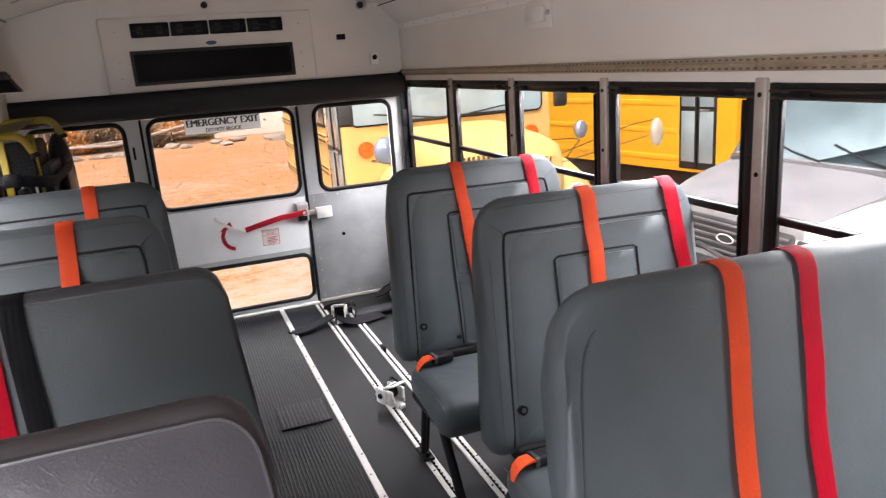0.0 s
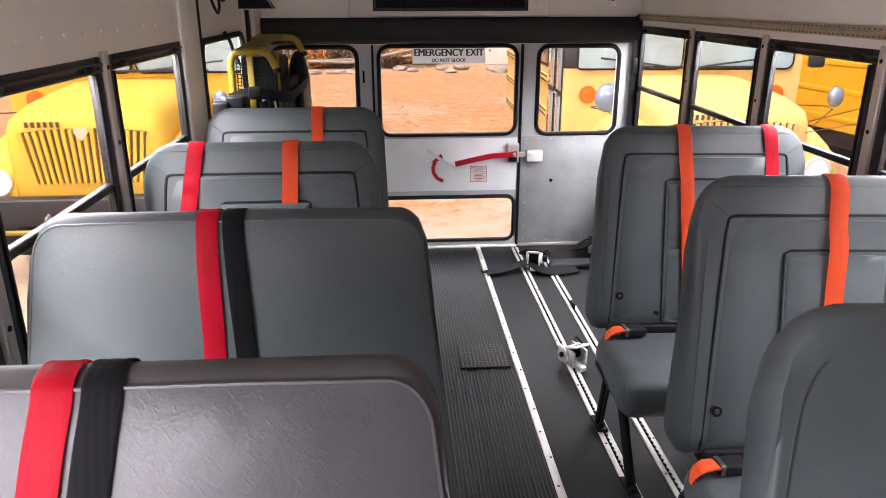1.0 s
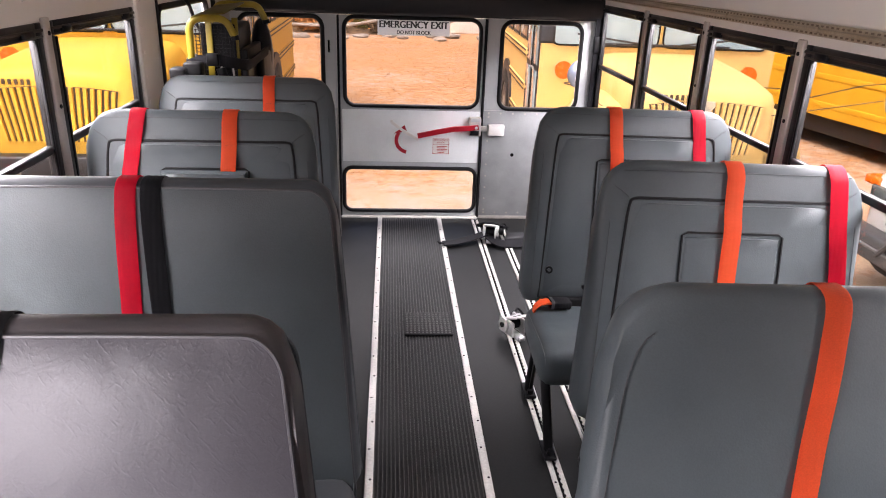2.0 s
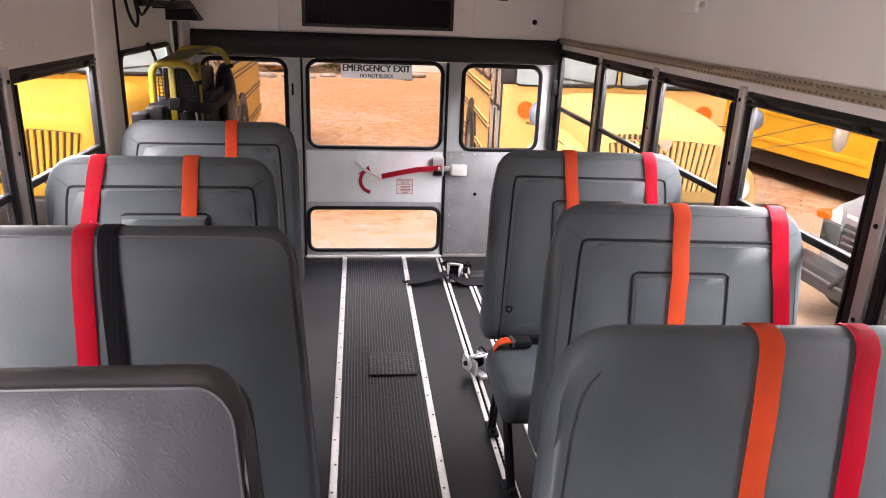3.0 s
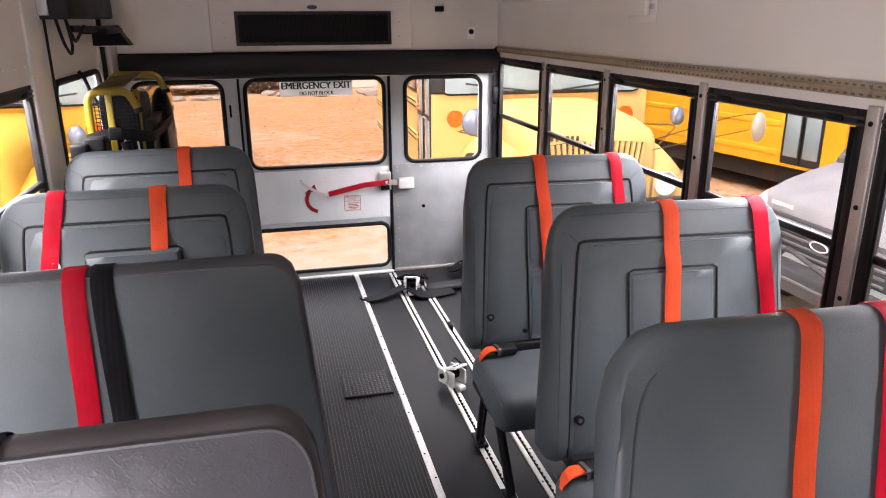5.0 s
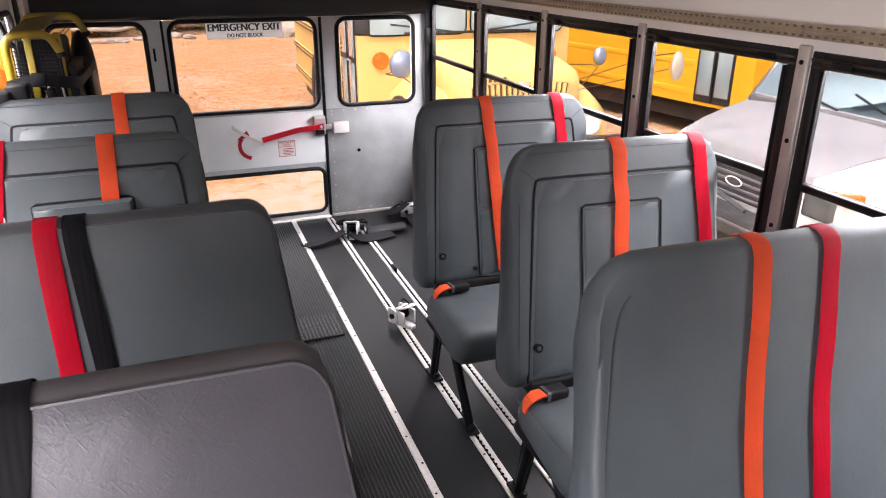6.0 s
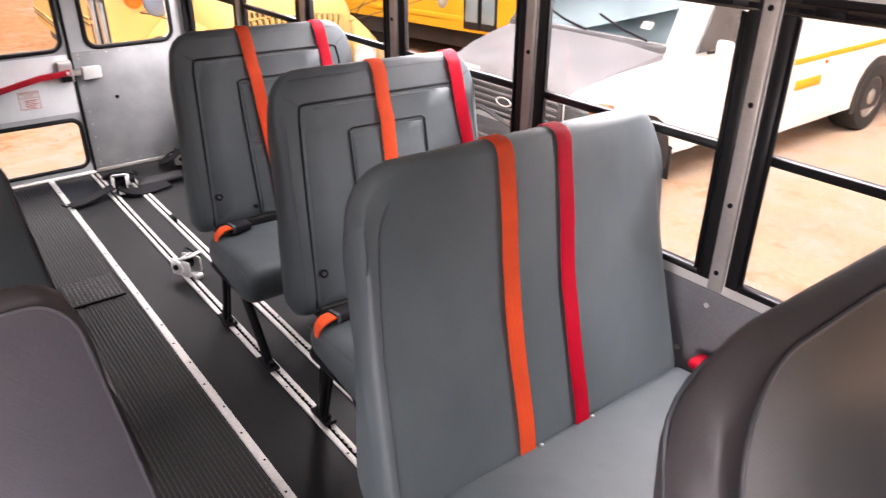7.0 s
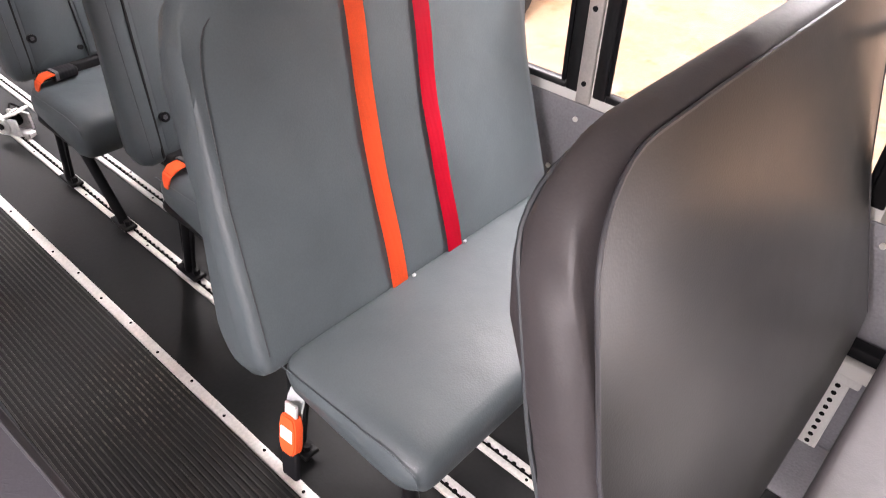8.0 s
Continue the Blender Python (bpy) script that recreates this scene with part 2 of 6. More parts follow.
def ground_mat():
    """Sandy dirt, greyer gravel in patches, and rusty leaf litter that thickens towards the back."""
    m = mat("dirt_ground", (0.44, 0.325, 0.225), 0.9, 0, 0.20, 0.35, 0.14, 24.0, 0.5, 14)
    n, l = m.node_tree.nodes, m.node_tree.links
    b, co = n["Principled BSDF"], n["Texture Coordinate"]

    def noise_at(scale, detail, rough=0.6):
        t = n.new("ShaderNodeTexNoise")
        t.inputs["Scale"].default_value, t.inputs["Detail"].default_value, t.inputs["Roughness"].default_value = scale, detail, rough
        l.new(co.outputs["Object"], t.inputs["Vector"])
        return t.outputs["Fac"]

    def ramp(src, lo, hi, a=0.0, c=1.0):
        r = n.new("ShaderNodeMapRange")
        for k, v in (("From Min", lo), ("From Max", hi), ("To Min", a), ("To Max", c)):
            r.inputs[k].default_value = v
        l.new(src, r.inputs["Value"])
        return r.outputs[0]

    def mixed(fac, a, c):
        x = n.new("ShaderNodeMix")
        x.data_type = "RGBA"
        l.new(fac, x.inputs["Factor"])
        for key, v in (("A", a), ("B", c)):
            if isinstance(v, tuple):
                x.inputs[key].default_value = (*v, 1)
            else:
                l.new(v, x.inputs[key])
        return x.outputs["Result"]

    def math_node(op, a, c):
        x = n.new("ShaderNodeMath")
        x.operation = op
        for k, v in enumerate((a, c)):
            if isinstance(v, float):
                x.inputs[k].default_value = v
            else:
                l.new(v, x.inputs[k])
        return x.outputs[0]

    sep = n.new("ShaderNodeSeparateXYZ")
    l.new(co.outputs["Object"], sep.inputs[0])
    back = ramp(sep.outputs["Y"], 0.5, 9.0)
    bits = n.new("ShaderNodeTexVoronoi")
    bits.inputs["Scale"].default_value = 15
    l.new(co.outputs["Object"], bits.inputs["Vector"])
    # grey gravel patches in the dirt
    soil = mixed(ramp(noise_at(1.6, 8, 0.7), 0.46, 0.62), b.inputs["Base Color"].links[0].from_socket, (0.40, 0.345, 0.30))
    # litter: broad drifts broken up into leaf-sized flecks
    cover = math_node("ADD", math_node("MULTIPLY", back, 0.42), math_node("SUBTRACT", noise_at(0.5, 5), 0.38))
    cover = math_node("ADD", cover, math_node("MULTIPLY", math_node("SUBTRACT", noise_at(4.5, 7, 0.75), 0.5), 1.5))
    cover = math_node("SUBTRACT", cover, math_node("MULTIPLY", bits.outputs["Distance"], 0.25))
    leaf = mixed(bits.outputs["Color"], (0.30, 0.125, 0.04), (0.52, 0.30, 0.14))
    l.new(mixed(ramp(cover, 0.05, 0.40), soil, leaf), b.inputs["Base Color"])
    return m


# ---- building blocks ----
def bm_ob(name, bm, material, smooth=False):
    me = bpy.data.meshes.new(name)
    bmesh.ops.recalc_face_normals(bm, faces=bm.faces[:])
    bm.to_mesh(me)
    bm.free()
    me.materials.append(material)
    if smooth:
        me.shade_smooth()
        me.set_sharp_from_angle(angle=radians(smooth if smooth is not True else 50))
    return me


def part(name, bm, material, parent=None, label="", smooth=True):
    ob = new(name, bm_ob(name, bm, material, smooth))
    if parent is not None:
        ob.parent = parent
    if label:
        ob["label"] = label
    return ob


def empty(name, place=(0, 0, 0), rz=0.0):
    ob = new(name)
    ob.matrix_world = pose(*place, 0, 0, rz)
    return ob


def box(x0, x1, y0, y1, z0, z1, bevel=0.0, seg=2, bm=None):
    b = bmesh.new()
    bmesh.ops.create_cube(b, size=1)
    for v in b.verts:
        v.co = ((x0 + x1) / 2 + v.co.x * (x1 - x0), (y0 + y1) / 2 + v.co.y * (y1 - y0), (z0 + z1) / 2 + v.co.z * (z1 - z0))
    if bevel:
        bmesh.ops.bevel(b, geom=b.edges[:], offset=bevel, segments=seg, profile=0.5, affect="EDGES")
    if bm is None:
        return b
    return join(bm, b)


def join(bm, other):
    me = bpy.data.meshes.new("tmp")
    other.to_mesh(me)
    other.free()
    bm.from_mesh(me)
    bpy.data.meshes.remove(me)
    return bm


def moved(bm, m):
    bmesh.ops.transform(bm, matrix=m, verts=bm.verts[:])
    return bm


def tube(points, r, sides=10, bm=None, closed=False, flat=None):
    """A round bar along points; flat: (half width, half height) for a ribbon with a rectangular section."""
    b = bmesh.new() if bm is None else bm
    pts = [Vector(p) for p in points]
    rings = []
    n = len(pts)
    up = None
    for i, p in enumerate(pts):
        a = pts[i - 1] if (i or closed) else p
        c = pts[(i + 1) % n] if (i < n - 1 or closed) else p
        d = (c - a).normalized()
        if up is None:
            up = Vector((0, 0, 1)) if abs(d.z) < 0.9 else Vector((0, 1, 0))
        s = d.cross(up)
        if s.length < 1e-4:
            s = d.orthogonal()
        s.normalize()
        up = s.cross(d).normalized()
        if flat:
            w, h = flat
            ring = [b.verts.new(p + s * x * w + up * z * h) for x, z in ((-1, -1), (1, -1), (1, 1), (-1, 1))]
        else:
            ring = [b.verts.new(p + (s * math.cos(q) + up * math.sin(q)) * r) for q in (2 * math.pi * k / sides for k in range(sides))]
        rings.append(ring)
    m = len(rings[0])
    for i in range(n if closed else n - 1):
        u, v = rings[i], rings[(i + 1) % n]
        for k in range(m):
            b.faces.new((u[k], u[(k + 1) % m], v[(k + 1) % m], v[k]))
    if not closed:
        b.faces.new(rings[0][::-1])
        b.faces.new(rings[-1])
    return b


def bend(points, r=0.05, seg=6):
    """A polyline with its inner corners rounded."""
    pts = [Vector(p) for p in points]
    out = [pts[0]]
    for a, p, c in zip(pts, pts[1:], pts[2:]):
        d = min(r, (a - p).length * 0.45, (c - p).length * 0.45)
        s, e = p + (a - p).normalized() * d, p + (c - p).normalized() * d
        for k in range(seg + 1):
            t = k / seg
            out.append(s * (1 - t) ** 2 + p * 2 * t * (1 - t) + e * t * t)
    return out + [pts[-1]]


def rrect(x0, x1, z0, z1, r, seg=6):
    """A rounded rectangle's outline as (x, z)."""
    out = []
    for cx, cz, a in ((x1 - r, z1 - r, 0), (x0 + r, z1 - r, 90), (x0 + r, z0 + r, 180), (x1 - r, z0 + r, 270)):
        out += [(cx + r * math.cos(radians(a + 90 * k / seg)), cz + r * math.sin(radians(a + 90 * k / seg))) for k in range(seg + 1)]
    return out


def sheet(outer, holes, depth, plane):
    """A flat panel with openings, of a thickness; plane(u, v, d) gives its points."""
    b = bmesh.new()
    edges = []
    for loop in (outer, *holes):
        vs = [b.verts.new(plane(u, v, 0)) for u, v in loop]
        edges += [b.edges.new((vs[i], vs[(i + 1) % len(vs)])) for i in range(len(vs))]
    res = bmesh.ops.triangle_fill(b, use_beauty=True, edges=edges)
    faces = [f for f in res["geom"] if isinstance(f, bmesh.types.BMFace)]
    ext = bmesh.ops.extrude_face_region(b, geom=faces)
    step = Vector(plane(0, 0, depth)) - Vector(plane(0, 0, 0))
    bmesh.ops.translate(b, vec=step, verts=[v for v in ext["geom"] if isinstance(v, bmesh.types.BMVert)])
    return b


def rect(x0, x1, z0, z1):
    return [(x0, z0), (x1, z0), (x1, z1), (x0, z1)]


def disc(center, axis, r, depth, sides=16, bm=None):
    b = bmesh.new()
    bmesh.ops.create_cone(b, cap_ends=True, segments=sides, radius1=r, radius2=r, depth=depth)
    moved(b, Matrix.Translation(center) @ Vector(axis).to_track_quat("Z", "Y").to_matrix().to_4x4())
    return b if bm is None else join(bm, b)


def loft(rings, caps=True, bm=None):
    """Skin through closed rings of equal length."""
    b = bmesh.new() if bm is None else bm
    rows = [[b.verts.new(p) for p in ring] for ring in rings]
    m = len(rows[0])
    for u, v in zip(rows, rows[1:]):
        for k in range(m):
            b.faces.new((u[k], u[(k + 1) % m], v[(k + 1) % m], v[k]))
    if caps:
        b.faces.new(rows[0][::-1])
        b.faces.new(rows[-1])
    return b


def writing(text, size, place, parent, material, name="lettering", bold=0.0, squeeze=1.0):
    """Lettering as a mesh that stands in the x-z plane and reads from -y."""
    cu = bpy.data.curves.new("text", "FONT")
    cu.body, cu.size, cu.align_x, cu.align_y, cu.extrude = text, size, "CENTER", "CENTER", 0.0006
    tmp = new("tmp", cu)
    me = bpy.data.meshes.new_from_object(tmp.evaluated_get(bpy.context.evaluated_depsgraph_get()))
    bpy.data.objects.remove(tmp)
    bpy.data.curves.remove(cu)
    if bold:  # heavier strokes: the same outline struck three times
        b = bmesh.new()
        for k in (-1, 0, 1):
            c = bmesh.new()
            c.from_mesh(me)
            join(b, moved(c, Matrix.Translation((k * bold * size, 0, 0.00015 * k))))
        b.to_mesh(me)
        b.free()
    me.transform(pose(*place, 90, 0, 0) @ Matrix.Diagonal((squeeze, 1, 1, 1)))
    me.materials.clear()
    me.materials.append(material)
    me.name = name
    ob = new(name, me)
    ob.parent = parent
    return ob


# ---- shell of the bus ----
HALF, SILL, MID, HEAD = 1.105, 0.647, 0.986, 1.335
PITCH = 0.7035
POSTS = [-0.797 - PITCH * k for k in range(11)]
ENTRY = (POSTS[7] + 0.022, POSTS[6] - 0.022)  # entrance door near the front, on the right


def structure(ob, label):
    return tagged(ob, label, kind="structure")


floor = structure(part("floor", box(-1.17, 1.17, FRONT - 0.05, 0.05, -0.06, 0.0), M["floor"]), "dark grey rubber bus floor, scuffed and dusty")

# ceiling: shallow dome with a cove along each side
prof = [(-1.13, 1.655), (-1.08, 1.69), (-1.035, 1.735), (-0.992, 1.774), (-0.986, 1.792), (-0.955, 1.80), (-0.7, 1.865), (-0.35, 1.905), (0, 1.92), (0.35, 1.905), (0.7, 1.865), (0.955, 1.80), (0.986, 1.792), (0.992, 1.774), (1.035, 1.735), (1.08, 1.69), (1.13, 1.655)]
roof = prof + [(x * 1.05, z + 0.06) for x, z in prof[::-1]]
ceiling = structure(part("ceiling", loft([[(x, y, z) for x, z in roof] for y in (FRONT - 0.05, 0.05)]), M["ceil"], smooth=30), "glossy off-white bus ceiling with coved edges")
for side in (-1, 1):
    seam = part("cove_seam", tube([(side * 0.985, y, 1.780) for y in (FRONT, -0.01)], 0.0032, 6), M["rubber"], ceiling)
    strip = part("cove_strip", box(*sorted((side * 1.101, side * 1.112)), FRONT, -0.002, 1.638, 1.670, 0.002), M["strip"], ceiling, "white riveted joint strip")
    b = bmesh.new()
    for k in range(40):
        disc((side * 1.1005, -0.1 - 0.2 * k, 1.653), (side, 0, 0), 0.006, 0.004, 8, b)
    tagged(part("cove_rivet", b, M["wall"], ceiling), kind="stuff")
for y in (-1.3, -2.9, -4.5):
    b = loft([[(x, y + d, z - 0.004 - (0.002 if abs(d) < 0.01 else 0)) for x, z in prof[5:12]] + [(x, y + d, z + 0.004) for x, z in prof[5:12][::-1]] for d in (-0.03, -0.008, 0.008, 0.03)])
    part("roof_joint", b, M["ceil"], ceiling, "overlapping ceiling sheet joint")
    part("joint_line", tube([(x, y - 0.031, z - 0.002) for x, z in prof[5:12]], 0.0022, 5), M["post"], ceiling)
part("rear_joint", tube([(x, -0.004, z - 0.001) for x, z in prof[5:12]], 0.003, 5), M["post"], ceiling)


def side_wall(name, side, label):
    x = side * HALF
    plane = lambda u, v, d: (x + side * d, u, v)
    if side > 0:
        bays = [(POSTS[k] - PITCH + 0.022 if k >= 0 else POSTS[0] + 0.022, (POSTS[k] - 0.022) if k >= 0 else -0.03) for k in range(-1, 10)]
    else:
        bays = [(POSTS[k] - PITCH + 0.022, POSTS[k] - 0.022) for k in range(2, 10)] + [(POSTS[2] + 0.022, POSTS[1] + 0.03), (-1.20, -0.34)]
    holes = [rect(a, b, 0.02, HEAD) if side > 0 and a == ENTRY[0] else rect(a, b, SILL, HEAD) if (side > 0 or b != -0.34) else rrect(a, b, 0.62, 1.325, 0.06) for a, b in bays]
    wall = structure(part(name, sheet(rect(FRONT - 0.05, 0.05, -0.06, 1.70), holes, 0.02, plane), M["wall"], smooth=30), label)
    return wall, bays


wall_right, bays_right = side_wall("wall_right", 1, "off-white panelled bus side wall with a row of windows")
wall_left, bays_left = side_wall("wall_left", -1, "off-white panelled bus side wall with windows and a lift door")
wall_front = structure(part("wall_front", sheet(rect(-1.17, 1.17, -0.06, 1.97), [rrect(-0.98, 0.98, 0.70, 1.50, 0.08)], -0.05, lambda u, v, d: (u, FRONT + d, v)), M["wall"], smooth=30), "plain front end of the bus with its windscreen opening")
screen = structure(empty("windscreen"), "wide clear windscreen in a black rubber seal")
part("rubber_seal", tube([(u, FRONT - 0.01, v) for u, v in rrect(-0.98, 0.98, 0.70, 1.50, 0.08)], 0.02, 6, closed=True), M["rubber"], screen)
part("pane", sheet(rrect(-0.98, 0.98, 0.70, 1.50, 0.08), [], -0.005, lambda u, v, d: (u, FRONT - 0.02 + d, v)), M["glass"], screen, smooth=False)


def side_window(n, side, a, b):
    """A split sash: black frame, middle bar, latches and two panes."""
    x = side * HALF
    win = structure(empty(f"window_{n}", (x, (a + b) / 2, SILL)), "black framed split sash bus window, closed")
    w, h = (b - a) / 2, HEAD - SILL
    s = side
    bx = lambda x0, x1, y0, y1, z0, z1, bv=0.003: box(*sorted((s * x0, s * x1)), y0, y1, z0, z1, bv, 1)
    f = bx(-0.004, 0.0225, -w, -w + 0.034, 0, h)
    for args in ((-0.004, 0.0225, w - 0.034, w, 0, h), (-0.004, 0.0225, -w + 0.034, w - 0.034, h - 0.042, h), (-0.004, 0.0225, -w + 0.034, w - 0.034, 0, 0.018)):
        join(f, bx(*args))
    part("window_frame", f, M["frame"], win)
    part("middle_bar", bx(-0.002, 0.022, -w + 0.034, w - 0.034, MID - SILL - 0.011, MID - SILL + 0.011), M["frame"], win)
    for z0, z1, d in ((h - 0.024, h - 0.016, -0.010), (h - 0.040, h - 0.034, -0.008)):
        part("head_track", bx(d, -0.003, -w + 0.004, w - 0.004, z0, z1, 0.001), M["bronze"], win, "bronze sash track")
    for e in (-1, 1):
        part("latch", bx(-0.016, -0.003, e * (w - 0.1) - 0.03, e * (w - 0.1) + 0.03, h - 0.036, h - 0.018, 0.003), M["black"], win, "dark sash latch")
        part("track", bx(-0.006, 0.0, e * (w - 0.04) - 0.006, e * (w - 0.04) + 0.006, 0.02, h - 0.045, 0.001), M["black"], win)
    for z0, z1, xx in ((0.019, MID - SILL - 0.012, 0.012), (MID - SILL + 0.012, h - 0.043, 0.007)):
        p = part("pane", bx(xx, xx + 0.004, -w + 0.035, w - 0.035, z0, z1, 0), M["glass"], win, smooth=False)
    return win


n = 0
for side, bays in ((1, bays_right), (-1, bays_left[:-1])):
    for a, b in bays:
        if side > 0 and a == ENTRY[0]:
            continue
        n += 1
        side_window(n, side, a, b)

# entrance door: two glazed leaves in black frames
entry = structure(empty("door_2", (HALF, (ENTRY[0] + ENTRY[1]) / 2, 0.02)), "black framed glazed entrance door, closed")
leaf = (ENTRY[1] - ENTRY[0]) / 2
for e in (-1, 1):
    y0, y1 = sorted((0.003 * e, (leaf - 0.002) * e))
    part("door_leaf", sheet(rect(y0, y1, 0.0, HEAD - 0.022), [rect(y0 + 0.03, y1 - 0.03, 0.04, 0.62), rect(y0 + 0.03, y1 - 0.03, 0.66, HEAD - 0.06)], 0.018, lambda u, v, d: (d, u, v)), M["frame"], entry, smooth=False)
    for z0, z1 in ((0.041, 0.619), (0.661, HEAD - 0.061)):
        part("pane", box(0.007, 0.011, y0 + 0.031, y1 - 0.031, z0, z1), M["glass"], entry, smooth=False)

for side, ys in ((1, POSTS), (-1, POSTS[2:])):  # riveted aluminium covers on the posts
    for y in ys:
        p = part("post_cover", box(*sorted((side * (HALF - 0.012), side * (HALF + 0.001))), y - 0.019, y + 0.019, SILL - 0.02, HEAD + 0.012, 0.004), M["post"], wall_right if side > 0 else wall_left, "dull aluminium window post")
        b = bmesh.new()
        for z in (0.68, 0.86, 1.10, 1.305):
            disc((side * (HALF - 0.0125), y, z), (side, 0, 0), 0.0065, 0.004, 10, b)
        tagged(part("post_screw", b, M["black"], p), kind="stuff")
# lower lining, seat ledge and rivets on each side
for side, wall in ((1, wall_right), (-1, wall_left)):
    for y0, y1 in ((FRONT, ENTRY[0] - 0.01), (ENTRY[1] + 0.01, -0.002)) if side > 0 else ((FRONT, -0.002),):
        part("lower_lining", box(*sorted((side * (HALF - 0.006), side * HALF)), y0, y1, 0.0, SILL - 0.025, 0.002), M["lining"], wall, "blue-grey embossed metal lower wall lining")
        part("seat_ledge", box(*sorted((side * (HALF - 0.035), side * (HALF - 0.006))), y0, y1 - 0.008, 0.26, 0.30, 0.004), M["wall"], wall, "pale seat mounting ledge")
    b = bmesh.new()
    for k in range(38):
        for z in (0.42, 0.58):
            y = -0.12 - k * 0.18 - (z > 0.5) * 0.06
            if side < 0 or not ENTRY[0] - 0.02 < y < ENTRY[1] + 0.02:
                disc((side * (HALF - 0.008), y, z), (side, 0, 0), 0.007, 0.005, 8, b)
    tagged(part("lining_rivet", b, M["trim"], wall), kind="stuff")

# perforated rail above the right-hand windows
rail = tagged(empty("grab_track", (0, 0, 0)), "brass-toned perforated wheelchair track above the windows", "wall rail")
part("track_bar", box(HALF - 0.022, HALF + 0.001, FRONT + 0.1, -0.02, 1.364, 1.400, 0.004), M["rail"], rail)
part("track_lip", box(HALF - 0.027, HALF - 0.021, FRONT + 0.1, -0.02, 1.378, 1.386, 0.001), M["rail"], rail)
b = bmesh.new()
for k in range(230):
    for z in (1.371, 1.393):
        box(HALF - 0.0235, HALF - 0.020, -0.05 - k * 0.0254 - 0.011, -0.05 - k * 0.0254, z - 0.0025, z + 0.0025, 0, 1, b)
tagged(part("track_hole", b, mat("rail_shadow", (0.16, 0.12, 0.085), 0.7), rail, smooth=False), kind="stuff")
b = bmesh.new()
for k in range(18):
    disc((HALF - 0.024, -0.2 - k * 0.3, 1.382), (1, 0, 0), 0.008, 0.008, 10, b)
tagged(part("track_bolt", b, M["rail"], rail), kind="stuff")
b = bmesh.new()
for k in range(30):
    box(-HALF - 0.001, -HALF + 0.005, -1.5 - k * 0.115, -1.4935 - k * 0.115, 1.392, 1.402, 0.002, 1, b)
tagged(part("wall_clip", b, M["wall"], wall_left, "small pressed wall clips"), kind="stuff")

# wall control box high on the right
switch = tagged(empty("wall_switch", (HALF, -1.76, 1.59)), "white plastic switch box on the side wall", "switch box")
part("back_plate", box(-0.006, 0, -0.10, 0.09, -0.055, 0.055, 0.002), M["wall"], switch)
part("housing", box(-0.026, -0.005, -0.06, 0.08, -0.03, 0.03, 0.006), M["wall"], switch)
part("button", box(-0.016, -0.005, -0.088, -0.068, -0.008, 0.010, 0.002), M["post"], switch)

# ---- rear wall, door and header ----
DL, DR, DT = -0.443, 0.423, 1.236
face = lambda u, v, d: (u, d, v)
R_WIN = rrect(0.522, 0.999, 0.712, 1.222, 0.06)
L_WIN = rrect(-1.012, -0.535, 0.712, 1.222, 0.06)
outer = [(-1.126, -0.06), (DL - 0.004, -0.06), (DL - 0.004, DT), (DR + 0.004, DT), (DR + 0.004, -0.06), (1.126, -0.06), (1.126, 1.72), (1.03, 1.84), (0.7, 1.92), (0, 1.96), (-0.7, 1.92), (-1.03, 1.84), (-1.126, 1.72)]
wall_rear = structure(part("wall_rear", sheet(outer, [L_WIN, R_WIN], 0.05, face), M["wall"], smooth=30), "off-white rear wall of the bus above and beside the door")
for s, loop in ((1, R_WIN), (-1, L_WIN)):
    x0, x1 = (DR + 0.012, 1.118) if s > 0 else (-1.118, DL - 0.012)
    ring = sheet(rect(x0, x1, 0.70, 1.234), [rrect(0.514 if s > 0 else -1.02, 1.007 if s > 0 else -0.527, 0.704, 1.230, 0.064)], 0.004, lambda u, v, d: (u, d - 0.004, v))
    part("window_surround", ring, M["grey"], wall_rear, "pale grey painted window surround", smooth=30)
    panel = part("steel_panel", box(x0, x1, -0.005, -0.0005, 0.0, 0.698, 0.001), M["steel"], wall_rear, "dull galvanised steel kick panel")
    b = bmesh.new()
    for k in range(9):
        disc((x0 + 0.03, -0.006, 0.06 + k * 0.075), (0, 1, 0), 0.006, 0.004, 8, b)
        disc((x0 + 0.03 + k * 0.075, -0.006, 0.04), (0, 1, 0), 0.006, 0.004, 8, b)
        disc((x0 + 0.03 + k * 0.075, -0.006, 0.682), (0, 1, 0), 0.006, 0.004, 8, b)
    tagged(part("panel_rivet", b, M["post"], panel), kind="stuff")
    part("floor_coving", box(x0, x1, -0.014, -0.006, 0.0, 0.02, 0.003), M["post"], wall_rear)
    win = structure(empty(f"window_{n + (2 if s > 0 else 3)}"), "fixed rear window in a black rubber seal")
    part("rubber_seal", tube([(u, -0.004, v) for u, v in loop], 0.013, 8, closed=True), M["rubber"], win)
    p = part("pane", sheet(loop, [], 0.004, lambda u, v, d: (u, 0.022 + d, v)), M["glass"], win, smooth=False)
part("bolt_hole", disc((0.627, -0.0065, 0.423), (0, 1, 0), 0.011, 0.004, 14), M["hole"], wall_rear)
for x in (1.085, -1.085):  # corner trims
    part("corner_trim", box(x - 0.03, x + 0.03, -0.022, -0.006, 0.70, 1.235, 0.008), M["grey"], wall_rear, "pale grey corner trim")

